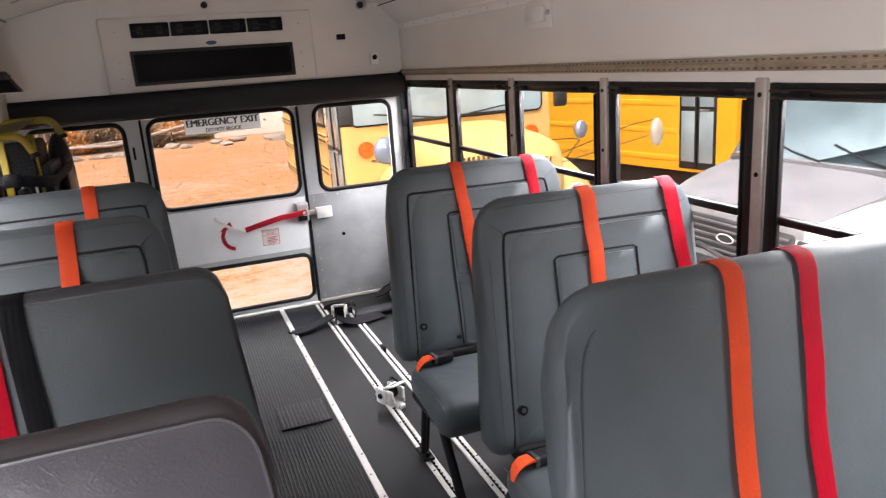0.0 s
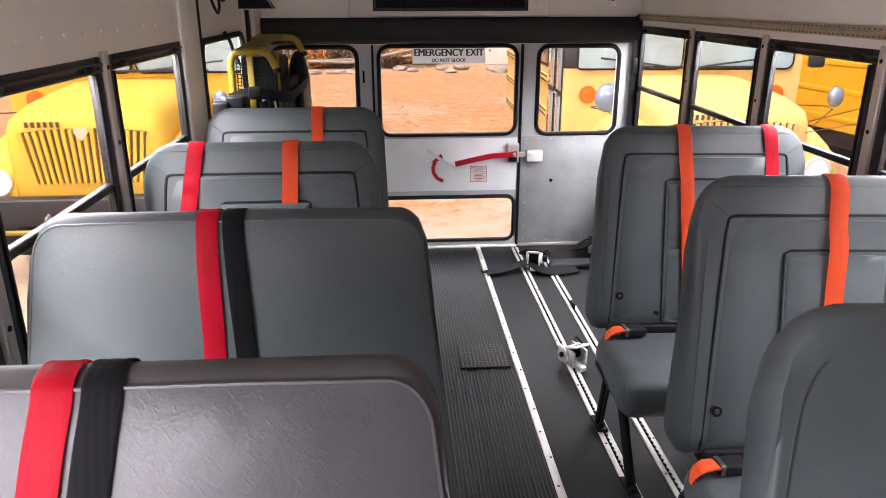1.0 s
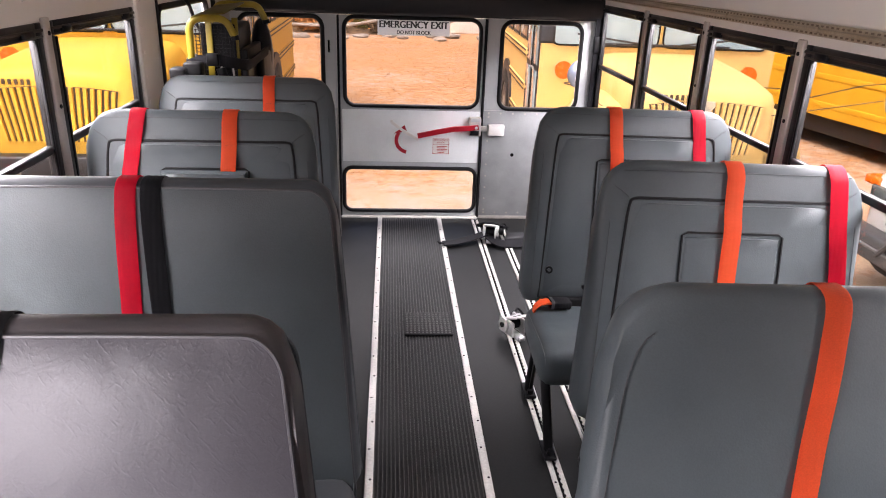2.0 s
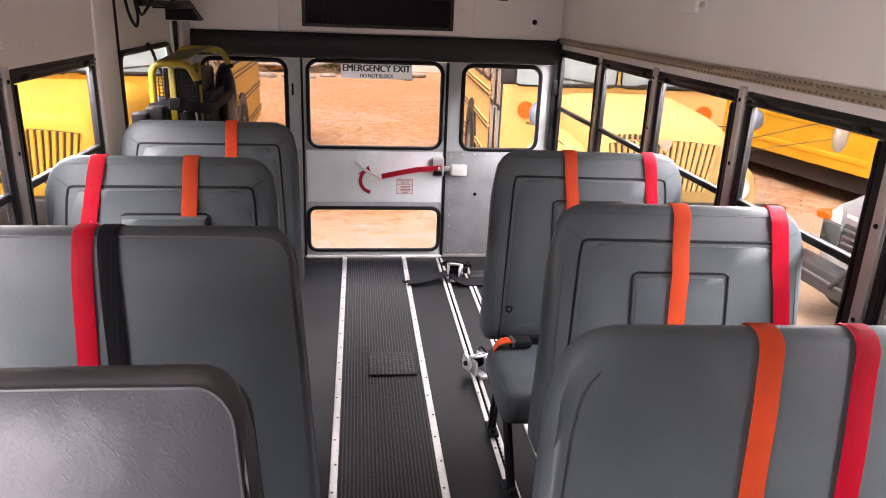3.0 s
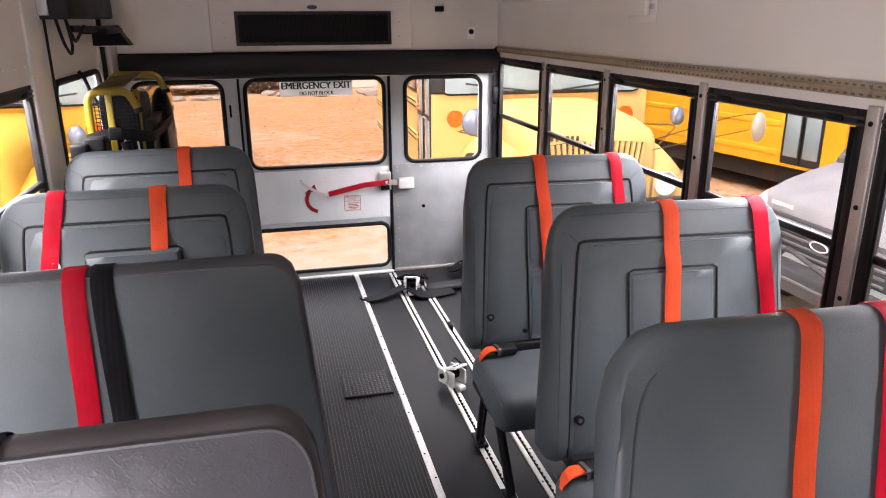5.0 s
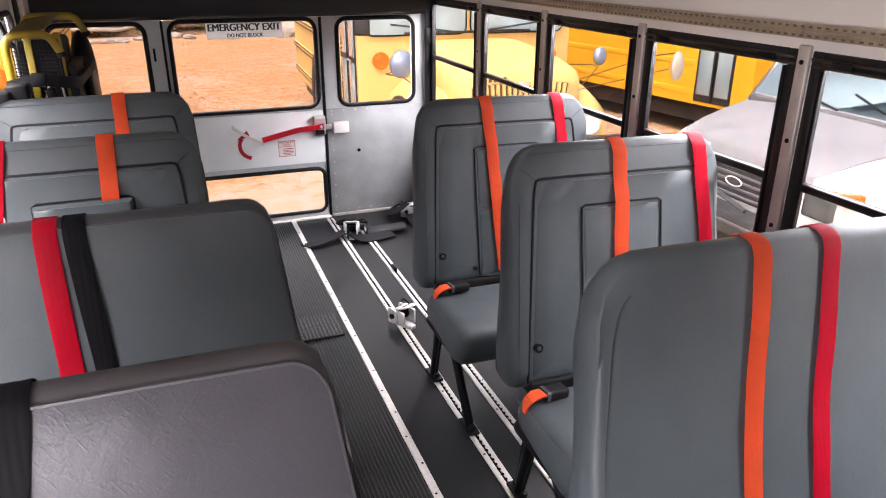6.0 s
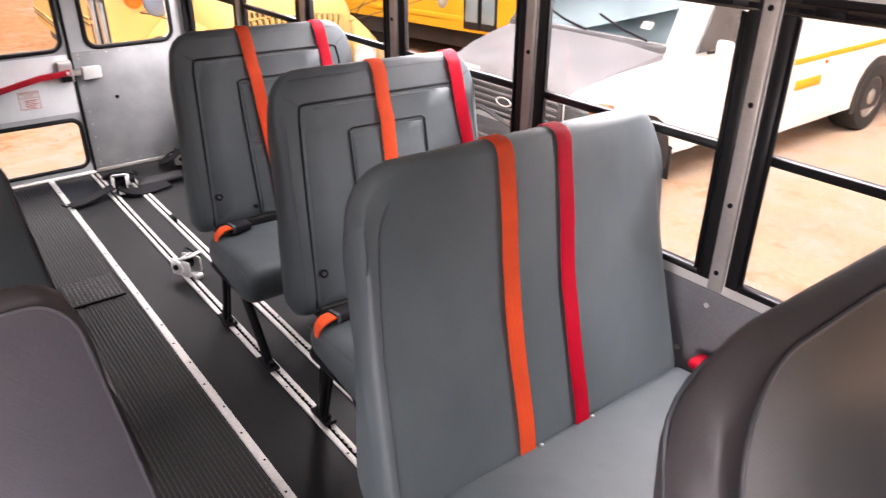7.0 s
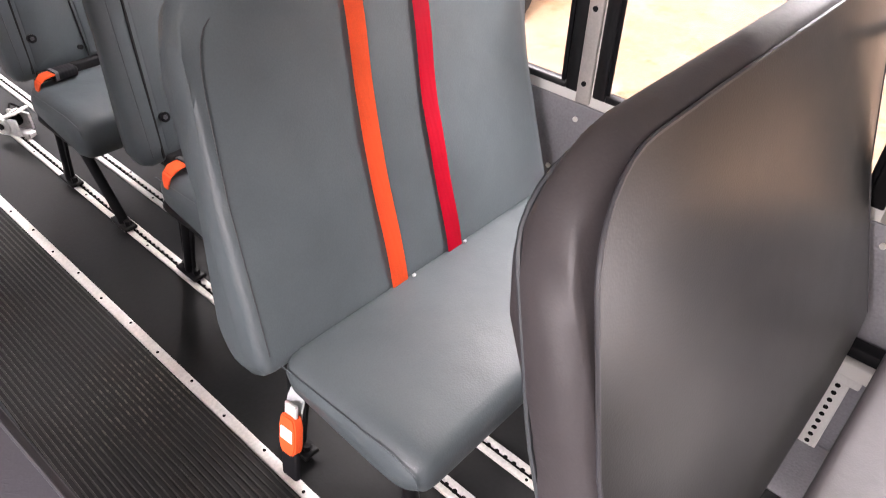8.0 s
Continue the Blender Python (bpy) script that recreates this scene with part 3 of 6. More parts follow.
# dark padded header roll
def header_ring(x, k=1.0):
    pts = [(-0.006, 1.372), (-0.035, 1.378), (-0.058, 1.362), (-0.064, 1.31), (-0.056, 1.262), (-0.036, 1.240), (-0.006, 1.238)]
    return [(x, y * k, 1.308 + (z - 1.308) * k) for y, z in pts]
header = tagged(empty("header_pad"), "dark charcoal padded vinyl header above the rear door", "header pad")
part("padding", loft([header_ring(-1.118, 0.8)] + [header_ring(x) for x in (-1.10, -0.5, 0, 0.5, 1.09)] + [header_ring(1.115, 0.8)]), M["vinyl_dark"], header, smooth=60)
part("seam", tube([(-1.1, -0.037, 1.3785), (1.09, -0.037, 1.3785)], 0.003, 6), M["rubber"], header)
part("fixing_strip", box(-1.1, 1.09, -0.012, -0.003, 1.37, 1.382, 0.002), M["black"], header)

# emergency door
door = structure(empty("door_1", (0, 0, 0)), "pale grey rear emergency door, closed, with two windows")
UP = rrect(-0.410, 0.394, 0.714, 1.226, 0.062)
LOW = rrect(-0.423, 0.401, 0.047, 0.327, 0.05)
part("door_leaf", sheet(rect(DL, DR, 0.012, DT - 0.004), [UP, LOW], 0.036, lambda u, v, d: (u, d + 0.002, v)), M["grey"], door, smooth=30)
part("door_panel", box(DL + 0.014, DR - 0.012, -0.003, 0.0015, 0.366, 0.690, 0.002), M["door"], door, "smooth pale inner door skin")
part("panel_edge", tube([(DL + 0.014, -0.003, 0.694), (DR - 0.012, -0.003, 0.694)], 0.003, 6), M["grey"], door)
for loop in (UP, LOW):
    part("rubber_seal", tube([(u, -0.002, v) for u, v in loop], 0.0125, 8, closed=True), M["rubber"], door)
    p = part("pane", sheet(loop, [], 0.004, lambda u, v, d: (u, 0.02 + d, v)), M["glass"], door, smooth=False)
part("door_gasket", tube([(DR + 0.002, -0.004, 0.01), (DR + 0.002, -0.004, DT - 0.002)], 0.009, 8), M["rubber"], door)
part("door_gasket", tube([(DL - 0.002, -0.004, 0.01), (DL - 0.002, -0.004, DT - 0.002)], 0.007, 8), M["rubber"], door)
part("threshold", box(DL, DR, -0.03, 0.002, 0.0, 0.014, 0.004), M["trim"], door, "worn aluminium threshold")
part("hinge_slot", box(-0.505, -0.493, -0.006, -0.001, 1.02, 1.09, 0.002), M["hole"], door)
# latch and red handle
latch = part("latch_case", box(0.346, 0.418, -0.045, -0.004, 0.545, 0.660, 0.006), M["post"], door, "grey die-cast latch case")
part("latch_plate", box(0.352, 0.414, -0.05, -0.044, 0.635, 0.655, 0.002), M["grey"], latch)
part("latch_bolt", box(0.414, 0.46, -0.035, -0.01, 0.575, 0.605, 0.004), M["post"], latch)
part("latch_plate", box(0.352, 0.405, -0.052, -0.044, 0.552, 0.58, 0.002), M["black"], latch)
keeper = part("keeper_cover", box(0.463, 0.562, -0.05, -0.006, 0.550, 0.617, 0.006), M["white"], door, "white plastic keeper cover")
bar = [(0.40, -0.062, 0.606), (0.33, -0.062, 0.597), (0.25, -0.06, 0.592), (0.15, -0.058, 0.572), (0.03, -0.055, 0.545)]
handle = part("door_handle", tube(bar, 0, flat=(0.007, 0.015)), M["handle"], door, "long red enamelled release lever", smooth=30)
part("pivot", disc((0.385, -0.072, 0.603), (0, 1, 0), 0.009, 0.014, 12), M["chrome"], handle)
part("lever_strap", tube([(-0.125, -0.03, 0.618), (-0.06, -0.05, 0.575), (0.035, -0.052, 0.522)], 0, flat=(0.003, 0.0085)), M["white"], door, "white plastic lever clip", smooth=30)
part("clip_peg", disc((-0.128, -0.014, 0.622), (0, 1, 0), 0.009, 0.034, 12), M["white"], door)
# curved red arrow
arc = [(-0.045 + 0.075 * math.cos(radians(a)) + 0.02, -0.0045, 0.505 + 0.075 * math.sin(radians(a)) - 0.0) for a in range(140, 262, 8)]
part("arrow_decal", tube(arc, 0, flat=(0.0008, 0.011)), M["handle"], door, "curved red arrow decal", smooth=False)
b = bmesh.new()
vs = [b.verts.new(p) for p in ((-0.115, -0.0045, 0.545), (-0.035, -0.0045, 0.560), (-0.05, -0.0045, 0.60))]
b.faces.new(vs)
part("arrow_head", b, M["handle"], door, smooth=False)
# notice on the door
note = part("notice", box(0.126, 0.228, -0.0048, -0.003, 0.422, 0.519), M["white"], door, "small white notice with red lettering", smooth=False)
b = sheet(rect(0.126, 0.228, 0.422, 0.519), [rect(0.1285, 0.2255, 0.4245, 0.5165)], -0.0008, lambda u, v, d: (u, -0.005 + d, v))
box(0.127, 0.227, -0.0058, -0.0048, 0.4825, 0.4845, 0, 1, b)
for k, (a, c) in enumerate(((0.152, 0.215), (0.152, 0.205), (0.152, 0.218), (0.152, 0.21), (0.158, 0.198))):
    box(a, c, -0.0058, -0.0048, 0.472 - k * 0.0095 - 0.004, 0.472 - k * 0.0095, 0, 1, b)
part("notice_border", b, M["redink"], note, smooth=False)
writing("EMERGENCY", 0.0155, (0.177, -0.0052, 0.508), note, M["redink"])
writing("DOOR", 0.0155, (0.177, -0.0052, 0.4935), note, M["redink"])
# sign at the top of the window
exit_sign = tagged(empty("exit_sign", (-0.003, -0.012, 1.176)), "grey sticker sign with black lettering on the door window", "sign")
part("sign_board", box(-0.212, 0.212, 0.024, 0.0265, -0.049, 0.046), M["sign"], exit_sign, smooth=False)
writing("EMERGENCY EXIT", 0.056, (0, 0.0232, 0.010), exit_sign, M["ink"], bold=0.05, squeeze=0.90)
writing("DO NOT BLOCK", 0.030, (0, 0.0232, -0.033), exit_sign, M["ink"], bold=0.04, squeeze=0.88)

# rear air conditioner
ac = tagged(empty("air_conditioner", (0, 0, 0)), "off-white rear wall air conditioner with black vents and grille", "air conditioner")
part("cover_panel", box(-0.566, 0.566, -0.028, 0.0, 1.386, 1.775, 0.008), M["wall"], ac)
grille = part("grille", box(-0.424, 0.434, -0.036, -0.026, 1.424, 1.592, 0.004), M["black"], ac, "black return air grille")
part("grille_frame", sheet(rect(-0.432, 0.442, 1.416, 1.600), [rect(-0.415, 0.425, 1.433, 1.583)], -0.012, lambda u, v, d: (u, -0.03 + d, v)), M["frame"], grille, smooth=False)
b = bmesh.new()
for k in range(60):
    x = -0.412 + k * 0.01405
    box(x, x + 0.003, -0.0395, -0.035, 1.434, 1.582, 0, 1, b)
tagged(part("grille_fin", b, M["hole"], grille, smooth=False), kind="stuff")
for k in range(4):
    x = -0.411 + k * 0.204
    vent = part("louvre_vent", box(x, x + 0.197, -0.04, -0.026, 1.667, 1.742, 0.006), M["black"], ac, "black air outlet vent")
    for j in range(2):
        for i in range(2):
            part("louvre", box(x + 0.03 + i * 0.10, x + 0.062 + i * 0.10, -0.047, -0.039, 1.682 + j * 0.027, 1.698 + j * 0.027, 0.003), M["frame"], vent)
    part("louvre", box(x + 0.005, x + 0.192, -0.0425, -0.0395, 1.7025, 1.7055), M["frame"], vent)
b = bmesh.new()
bmesh.ops.create_uvsphere(b, u_segments=20, v_segments=8, radius=1)
moved(b, Matrix.Translation((-0.005, -0.03, 1.622)) @ Matrix.Diagonal((0.03, 0.004, 0.011, 1)))
part("maker_badge", b, mat("badge_blue", (0.05, 0.07, 0.16), 0.3), ac, "small oval blue badge")
b = bmesh.new()
for x in (-0.49, 0.49):
    for z in (1.46, 1.54, 1.70):
        disc((x, -0.029, z), (0, 1, 0), 0.005, 0.004, 8, b)
tagged(part("panel_screw", b, M["grey"], ac), kind="stuff")
# small things on the rear wall
plate = tagged(part("wall_plate", box(0.712, 0.766, -0.008, 0.0, 1.597, 1.628, 0.002), M["black"]), "small black plate on the rear wall", "plate")
alarm = tagged(empty("alarm_button", (0.931, 0, 1.477)), "small white alarm box with a dark button", "alarm button")
part("housing", box(-0.024, 0.024, -0.02, 0, -0.036, 0.034, 0.004), M["strip"], alarm)
part("button", disc((0, -0.022, 0.006), (0, 1, 0), 0.0155, 0.008, 14), M["black"], alarm)
eye_cam = tagged(empty("dome_camera", (0.872, -0.03, 1.79)), "small white dome camera below the ceiling", "security camera")
b = bmesh.new()
bmesh.ops.create_uvsphere(b, u_segments=18, v_segments=12, radius=0.034)
part("body", b, M["grey"], eye_cam)
part("lens", disc((-0.012, -0.03, -0.006), (-0.35, -1, -0.15), 0.019, 0.012, 16), M["black"], eye_cam)
part("bracket", tube([(0, 0.03, 0.0), (0, 0.01, 0.04), (0.0, 0.0, 0.085)], 0.012, 8), M["white"], eye_cam)
tagged(part("ceiling_sensor", disc((-0.013, -0.012, 1.822), (0, 1, 0), 0.018, 0.024, 16), M["black"]), "small round black sensor high on the rear wall", "sensor")

# ---- aisle, trims and floor tracks ----
TL, TR = -0.199, 0.177
aisle = structure(empty("aisle_runner"), "dark ribbed rubber aisle runner, dusty")
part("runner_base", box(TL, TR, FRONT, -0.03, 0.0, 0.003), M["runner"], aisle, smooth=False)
rib_mesh = bm_ob("rib", loft([[(-0.0026, y, 0.002), (-0.0014, y, 0.0070), (0.0014, y, 0.0070), (0.0026, y, 0.002)] for y in (FRONT, -0.03)]), M["rib"])
k = TL + 0.014
while k < TR - 0.014:
    rib = new("rib", rib_mesh)
    rib.parent, rib.location = aisle, (k, 0, 0)
    k += 0.0137
for x in (TL, TR):
    t = structure(part("trim", box(x - 0.0135, x + 0.0135, FRONT, -0.012, 0.0, 0.0095, 0.003), M["trim"]), "worn aluminium floor trim strip")
    for k in range(26):
        part("screw", disc((x + (0.004 if k % 2 else -0.003), -0.25 - k * 0.152, 0.0096), (0, 0, 1), 0.0042, 0.002, 8), M["hole"], t)
pad = tagged(empty("grit_pad", (0.037, -1.49, 0.007)), "square dark non-slip grit patch on the aisle runner", "floor patch")
part("base", box(-0.106, 0.106, -0.105, 0.105, 0, 0.009, 0.002), M["patch"], pad)
b = bmesh.new()
for i in range(12):
    for j in range(12):
        q = bmesh.new()
        bmesh.ops.create_cone(q, cap_ends=True, segments=6, radius1=0.006, radius2=0.003, depth=0.004)
        join(b, moved(q, Matrix.Translation((-0.094 + i * 0.017, -0.093 + j * 0.017, 0.010))))
tagged(part("stud", b, M["stud"], pad), kind="stuff")


def floor_track(x, y1):
    t = tagged(empty("floor_track", (x, 0, 0)), "silver aluminium seat track let into the floor", "floor track", "floor tracks")
    part("bed", box(-0.005, 0.005, FRONT, y1, 0, 0.003), M["hole"], t, smooth=False)
    for s in (-1, 1):
        part("lip", box(*sorted((s * 0.0045, s * 0.021)), FRONT, y1, 0, 0.010, 0.002), M["trim"], t)
    b = bmesh.new()
    for k in range(int((y1 - FRONT) / 0.0254)):
        disc((0, y1 - 0.02 - k * 0.0254, 0.0096), (0, 0, 1), 0.0062, 0.002, 10, b)
    tagged(part("track_socket", b, M["hole"], t, smooth=False), kind="stuff")
    b = bmesh.new()
    for k in range(int(-FRONT / 0.2)):
        disc((0.0145 * (1 if k % 2 else -1), y1 - 0.1 - k * 0.2, 0.0102), (0, 0, 1), 0.004, 0.002, 8, b)
    tagged(part("track_screw", b, M["hole"], t), kind="stuff")
    return t


floor_track(0.405, -0.06)
floor_track(0.552, -0.24)


# ---- seats ----
def smooth01(t):
    t = min(max(t, 0), 1)
    return t * t * (3 - 2 * t)


def round_profile(pts, r, seg=4):
    """Closed (y, z) polygon with rounded corners."""
    out = []
    n = len(pts)
    for i in range(n):
        a, p, c = (Vector(pts[i - 1]), Vector(pts[i]), Vector(pts[(i + 1) % n]))
        d = min(r, (a - p).length * 0.45, (c - p).length * 0.45)
        s, e = p + (a - p).normalized() * d, p + (c - p).normalized() * d
        for k in range(seg + 1):
            t = k / seg
            out.append(s * (1 - t) ** 2 + p * 2 * t * (1 - t) + e * t * t)
    return out


def shaper(w, taper=0.0, lean=0.0):
    """Moves a place across a backrest: narrower by taper at its top, and leaning sideways."""
    return lambda x, z: x * (1 - taper * 2 / w * (z - 0.45) / 0.6) + lean * (z - 1.0)


def padded(profile, w, corner, edge, warp=lambda x, z: x):
    """Upholstered solid: a (y, z) profile drawn out over the width w, with soft ends and rounded top corners."""
    cy, cz = sum(p.x for p in profile) / len(profile), sum(p.y for p in profile) / len(profile)
    zt = max(p.y for p in profile)
    us = [0, 0.012 * 1, 0.03, 0.05, 0.08, 0.11, 0.16, 0.26]
    us = [-w / 2 + u for u in us if u < w / 2] + [0] + [w / 2 - u for u in us[::-1] if u < w / 2]
    rings = []
    for u in us:
        e = w / 2 - abs(u)
        k = 0.0 if e >= edge else edge * (1 - math.sqrt(max(0, 1 - (1 - e / edge) ** 2)))
        drop = 0.0
        if corner and e < corner:
            drop = corner - math.sqrt(max(0, corner ** 2 - (corner - e) ** 2))
            drop = min(drop, corner * 0.93)
        ring = []
        for p in profile:
            d = Vector((p.x - cy, p.y - cz))
            q = Vector((p.x, p.y))
            q.x -= math.copysign(min(k, abs(d.x) * 0.6), d.x)
            q.y -= math.copysign(min(k, abs(d.y) * 0.6), d.y) * (0.4 if p.y > cz and corner else 1.0)
            q.y -= drop * smooth01((p.y - (zt - 0.30)) / 0.28)
            ring.append((warp(u, q.y), q.x, q.y))
        rings.append(ring)
    return loft(rings)


A_BACK = [(0.008, 1.03), (-0.012, 1.078), (-0.056, 1.073), (-0.085, 0.98), (-0.15, 0.74), (-0.262, 0.455), (-0.262, 0.43), (-0.205, 0.395), (-0.158, 0.44), (-0.055, 0.74), (0.006, 0.98)]
B_BACK = [(0.004, 1.03), (-0.012, 1.076), (-0.046, 1.073), (-0.0705, 0.985), (-0.1205, 0.74), (-0.1855, 0.44), (-0.172, 0.395), (-0.11, 0.38), (-0.075, 0.44), (-0.018, 0.74), (0.01, 0.98)]


def front_y(z, kind):
    pts = [(1.072, -0.058), (0.98, -0.085), (0.74, -0.15), (0.455, -0.262)] if kind == "A" else [(1.072, -0.045), (0.985, -0.066), (0.74, -0.116), (0.44, -0.181)]
    for (z1, y1), (z0, y0) in zip(pts, pts[1:]):
        if z >= z0:
            return y0 + (y1 - y0) * (z - z0) / (z1 - z0)
    return pts[-1][1]


def belt(seat, kind, material, x_top, x_low, width=0.05, low=0.45, rear=0.72, twist=0.0, name="belt", lift=0.0):
    """Webbing that hangs down the front of a backrest and over its top."""
    pts = []
    steps = 14
    for k in range(steps + 1):
        z = low + (1.05 - low) * k / steps
        x = x_low + (x_top - x_low) * k / steps
        proud = 0.0075 if kind == "A" else 0.0150 if abs(x) > 0.17 or z > 0.93 else 0.026
        pts.append((x, front_y(z, kind) - proud - lift * min(1, (1.06 - z) / 0.05) - 0.0015 * math.sin(k * 1.3 + x * 9), z))
    dy = -0.045 if kind == "B" else -0.058
    pts += [(x_top, dy - 0.003, 1.070), (x_top, dy + 0.012, 1.0775), (x_top, -0.02, 1.079), (x_top, -0.003, 1.070), (x_top, 0.007, 1.045), (x_top, 0.02, 0.9), (x_top, 0.026, rear)]
    pts = bend(pts, 0.02, 3)
    b = bmesh.new()
    rows = []
    for i, p in enumerate(pts):
        a, c = pts[max(i - 1, 0)], pts[min(i + 1, len(pts) - 1)]
        d = (c - a).normalized()
        nrm = Vector((1, 0, 0)).cross(d).normalized()
        if nrm.y > 0 and p.z < 1.0 and p.y < -0.03:
            nrm = -nrm
        tw = twist * math.sin(3 * i / len(pts))
        row = []
        for u, h in ((-0.5, 0.0), (-0.42, 0.0012), (-0.15, 0.0004), (0, 0.001), (0.15, 0.0004), (0.42, 0.0012), (0.5, 0.0)):
            row.append(b.verts.new(p + Vector((u * width, 0, 0)) + nrm * (h + tw * u)))
        rows.append(row)
    for u, v in zip(rows, rows[1:]):
        for k in range(len(u) - 1):
            b.faces.new((u[k], u[k + 1], v[k + 1], v[k]))
    bmesh.ops.solidify(b, geom=b.faces[:], thickness=0.0022)
    return part(name, b, M[material], seat, f"{'black' if material == 'blackweb' else material} seat belt webbing draped over the backrest")


def cushion(seat, w, y0, y1, mat_name, off=0.0, down=0.0, under=(0.35, 0.300, 0.345)):
    prof = round_profile([(y0, 0.452), (y1 + 0.08, 0.462), (y1, 0.442), (y1 - 0.004, under[0]), (y1 + 0.045, under[1]), (y0, under[2])], 0.045, 5)
    b = padded(prof, w, 0, 0.045)
    ob = part("seat_cushion", moved(b, Matrix.Translation((off, 0, -down))), M[mat_name], seat, smooth=70)
    for s in (-1, 1):
        x = off + s * (w / 2 - 0.006)
        part("cushion_seam", tube(bend([(x, y0 - 0.01, 0.437 - down), (x, y1 + 0.07, 0.447 - down), (x - s * 0.003, y1 + 0.012, 0.43 - down), (x - s * 0.004, y1 + 0.006, 0.40 - down)], 0.03, 4), 0.0012, 6), M["vinyl"], ob)
    return ob


def seat_base(seat, aisle_x, wall_x, y_rear, y_front, feet, zf=0.318):
    """Black tube frame with two legs on the floor track and a wall bracket."""
    inner = aisle_x
    part("seat_frame", tube(bend([(wall_x, y_rear, zf), (inner, y_rear, zf), (inner, y_front, zf), (wall_x, y_front, zf)], 0.04, 5), 0.0125, 8), M["black"], seat)
    s = 1 if wall_x > inner else -1
    fx = inner + s * 0.03
    for y_top, y_foot in feet:
        leg = part("leg", tube([(fx, y_top, zf), (fx, y_foot, 0.035), (fx, y_foot, 0.012)], 0.0165, 10), M["black"], seat)
        part("foot", box(fx - 0.022, fx + 0.022, y_foot - 0.05, y_foot + 0.05, 0.011, 0.024, 0.005), M["black"], leg)
        part("foot_bolt", disc((fx, y_foot - 0.03, 0.03), (0, 0, 1), 0.011, 0.02, 6), M["black"], leg)
        part("foot_bolt", disc((fx, y_foot + 0.03, 0.03), (0, 0, 1), 0.009, 0.014, 6), M["black"], leg)
    part("leg_gusset", loft([[(fx + d, feet[0][0] - 0.03, zf - 0.018), (fx + d, feet[0][0] + 0.045, zf - 0.018), (fx + d, feet[0][1] + 0.028, 0.03), (fx + d, feet[0][1] - 0.022, 0.03)] for d in (-0.004, 0.004)]), M["black"], seat, smooth=False)
    part("wall_bracket", box(*sorted((wall_x - s * 0.02, wall_x + s * 0.018)), y_front + 0.04, y_rear - 0.04, zf - 0.016, zf + 0.012, 0.004), M["black"], seat)


def bench_plain(place, old="", off=0.0, piped="", side=1, w=0.86, taper=0.0, lean=0.0, corner=0.062, tilt=0.0, seam=""):
    """High-backed plain bench, a leaning slab of even thickness; the cushion points to -y."""
    mt = old or "vinyl"
    seat = empty("bench_seat", place)
    seat.rotation_euler[1] = radians(tilt)
    warp = shaper(w, taper, lean)
    back = part("backrest", padded(round_profile(A_BACK, 0.03, 3), w, corner, 0.022 if seam else 0.014, warp), M[mt], seat, smooth=70)
    ins, zt, r = (0.010, 1.061, corner - 0.006) if piped else (0.005, 1.064, corner - 0.006)

    def reach(z):
        """Half the width of the front panel at a height."""
        h = w / 2 - ins
        return h if z < zt - r else h - r + math.sqrt(max(0.0, r * r - (z - zt + r) ** 2))

    if piped:  # front panel of another tone, softly domed on the boxed back
        b = bmesh.new()
        zs = [0.40 + (zt - r - 0.40) * k / 10 for k in range(11)] + [zt - r + r * math.sin(math.pi / 2 * k / 6) for k in range(1, 7)]
        rows = []
        for z in zs:
            rise = min(1, (zt - z) / 0.10)
            row = []
            for k in range(17):
                u = k / 8 - 1
                dome = 0.0016 + 0.011 * (1 - u ** 4) * (1 - (1 - rise) ** 2)
                row.append(b.verts.new((warp(reach(z) * u, z), front_y(z, "A") - dome, z)))
            rows.append(row)
        for p, q in zip(rows, rows[1:]):
            for k in range(16):
                b.faces.new((p[k], p[k + 1], q[k + 1], q[k]))
        part("front_panel", b, M[piped], back, "aged vinyl front panel", smooth=70)
    # sewn edge round the front panel, and a second one at the rear of a boxed back
    half = [(-reach(z), z) for z in (0.42 + k * 0.04 for k in range(int((zt - r - 0.42) / 0.04) + 1))]
    half += [(-(w / 2 - ins) + r * (1 - math.cos(a)), zt - r + r * math.sin(a)) for a in (math.pi / 2 * k / 8 for k in range(9))] + [(-0.2, zt + 0.002), (0, zt + 0.002)]
    outline = half + [(-x, z) for x, z in half[-2::-1]]
    if seam == "side":  # one seam up the aisle side that curls in at the top
        e = 0.022 - w / 2
        outline = [(e, 0.47 + 0.044 * k) for k in range(11)] + [(e + 0.003, 0.955), (e + 0.010, 0.985), (e + 0.022, 1.005), (e + 0.034, 1.014)]
    part("piping" if piped else "seam", tube([(warp(x, z), front_y(z, "A") - 0.0005, z) for x, z in outline], 0.0030 if piped else 0.0012, 6), M["piping"], back)
    if piped:
        rear = lambda z: min(front_y(z, "A") + 0.088, 0.004 - max(0, z - 1.02) * 0.3)
        part("piping", tube([(warp(x * (1 + 0.008 / (w / 2)), z - 0.016), rear(z - 0.016), z - 0.016) for x, z in outline], 0.0034, 6), M["vinyl_edge"], back)
    cushion(seat, w - 0.01, -0.25 - off, -0.612 - off, mt, 0.5 * lean * -0.5, under=(0.375, 0.338, 0.395))
    seat_base(seat, side * -0.40, side * 0.455, -0.20, -0.55, ((-0.20, -0.15), (-0.50, -0.53)), 0.345)
    return seat


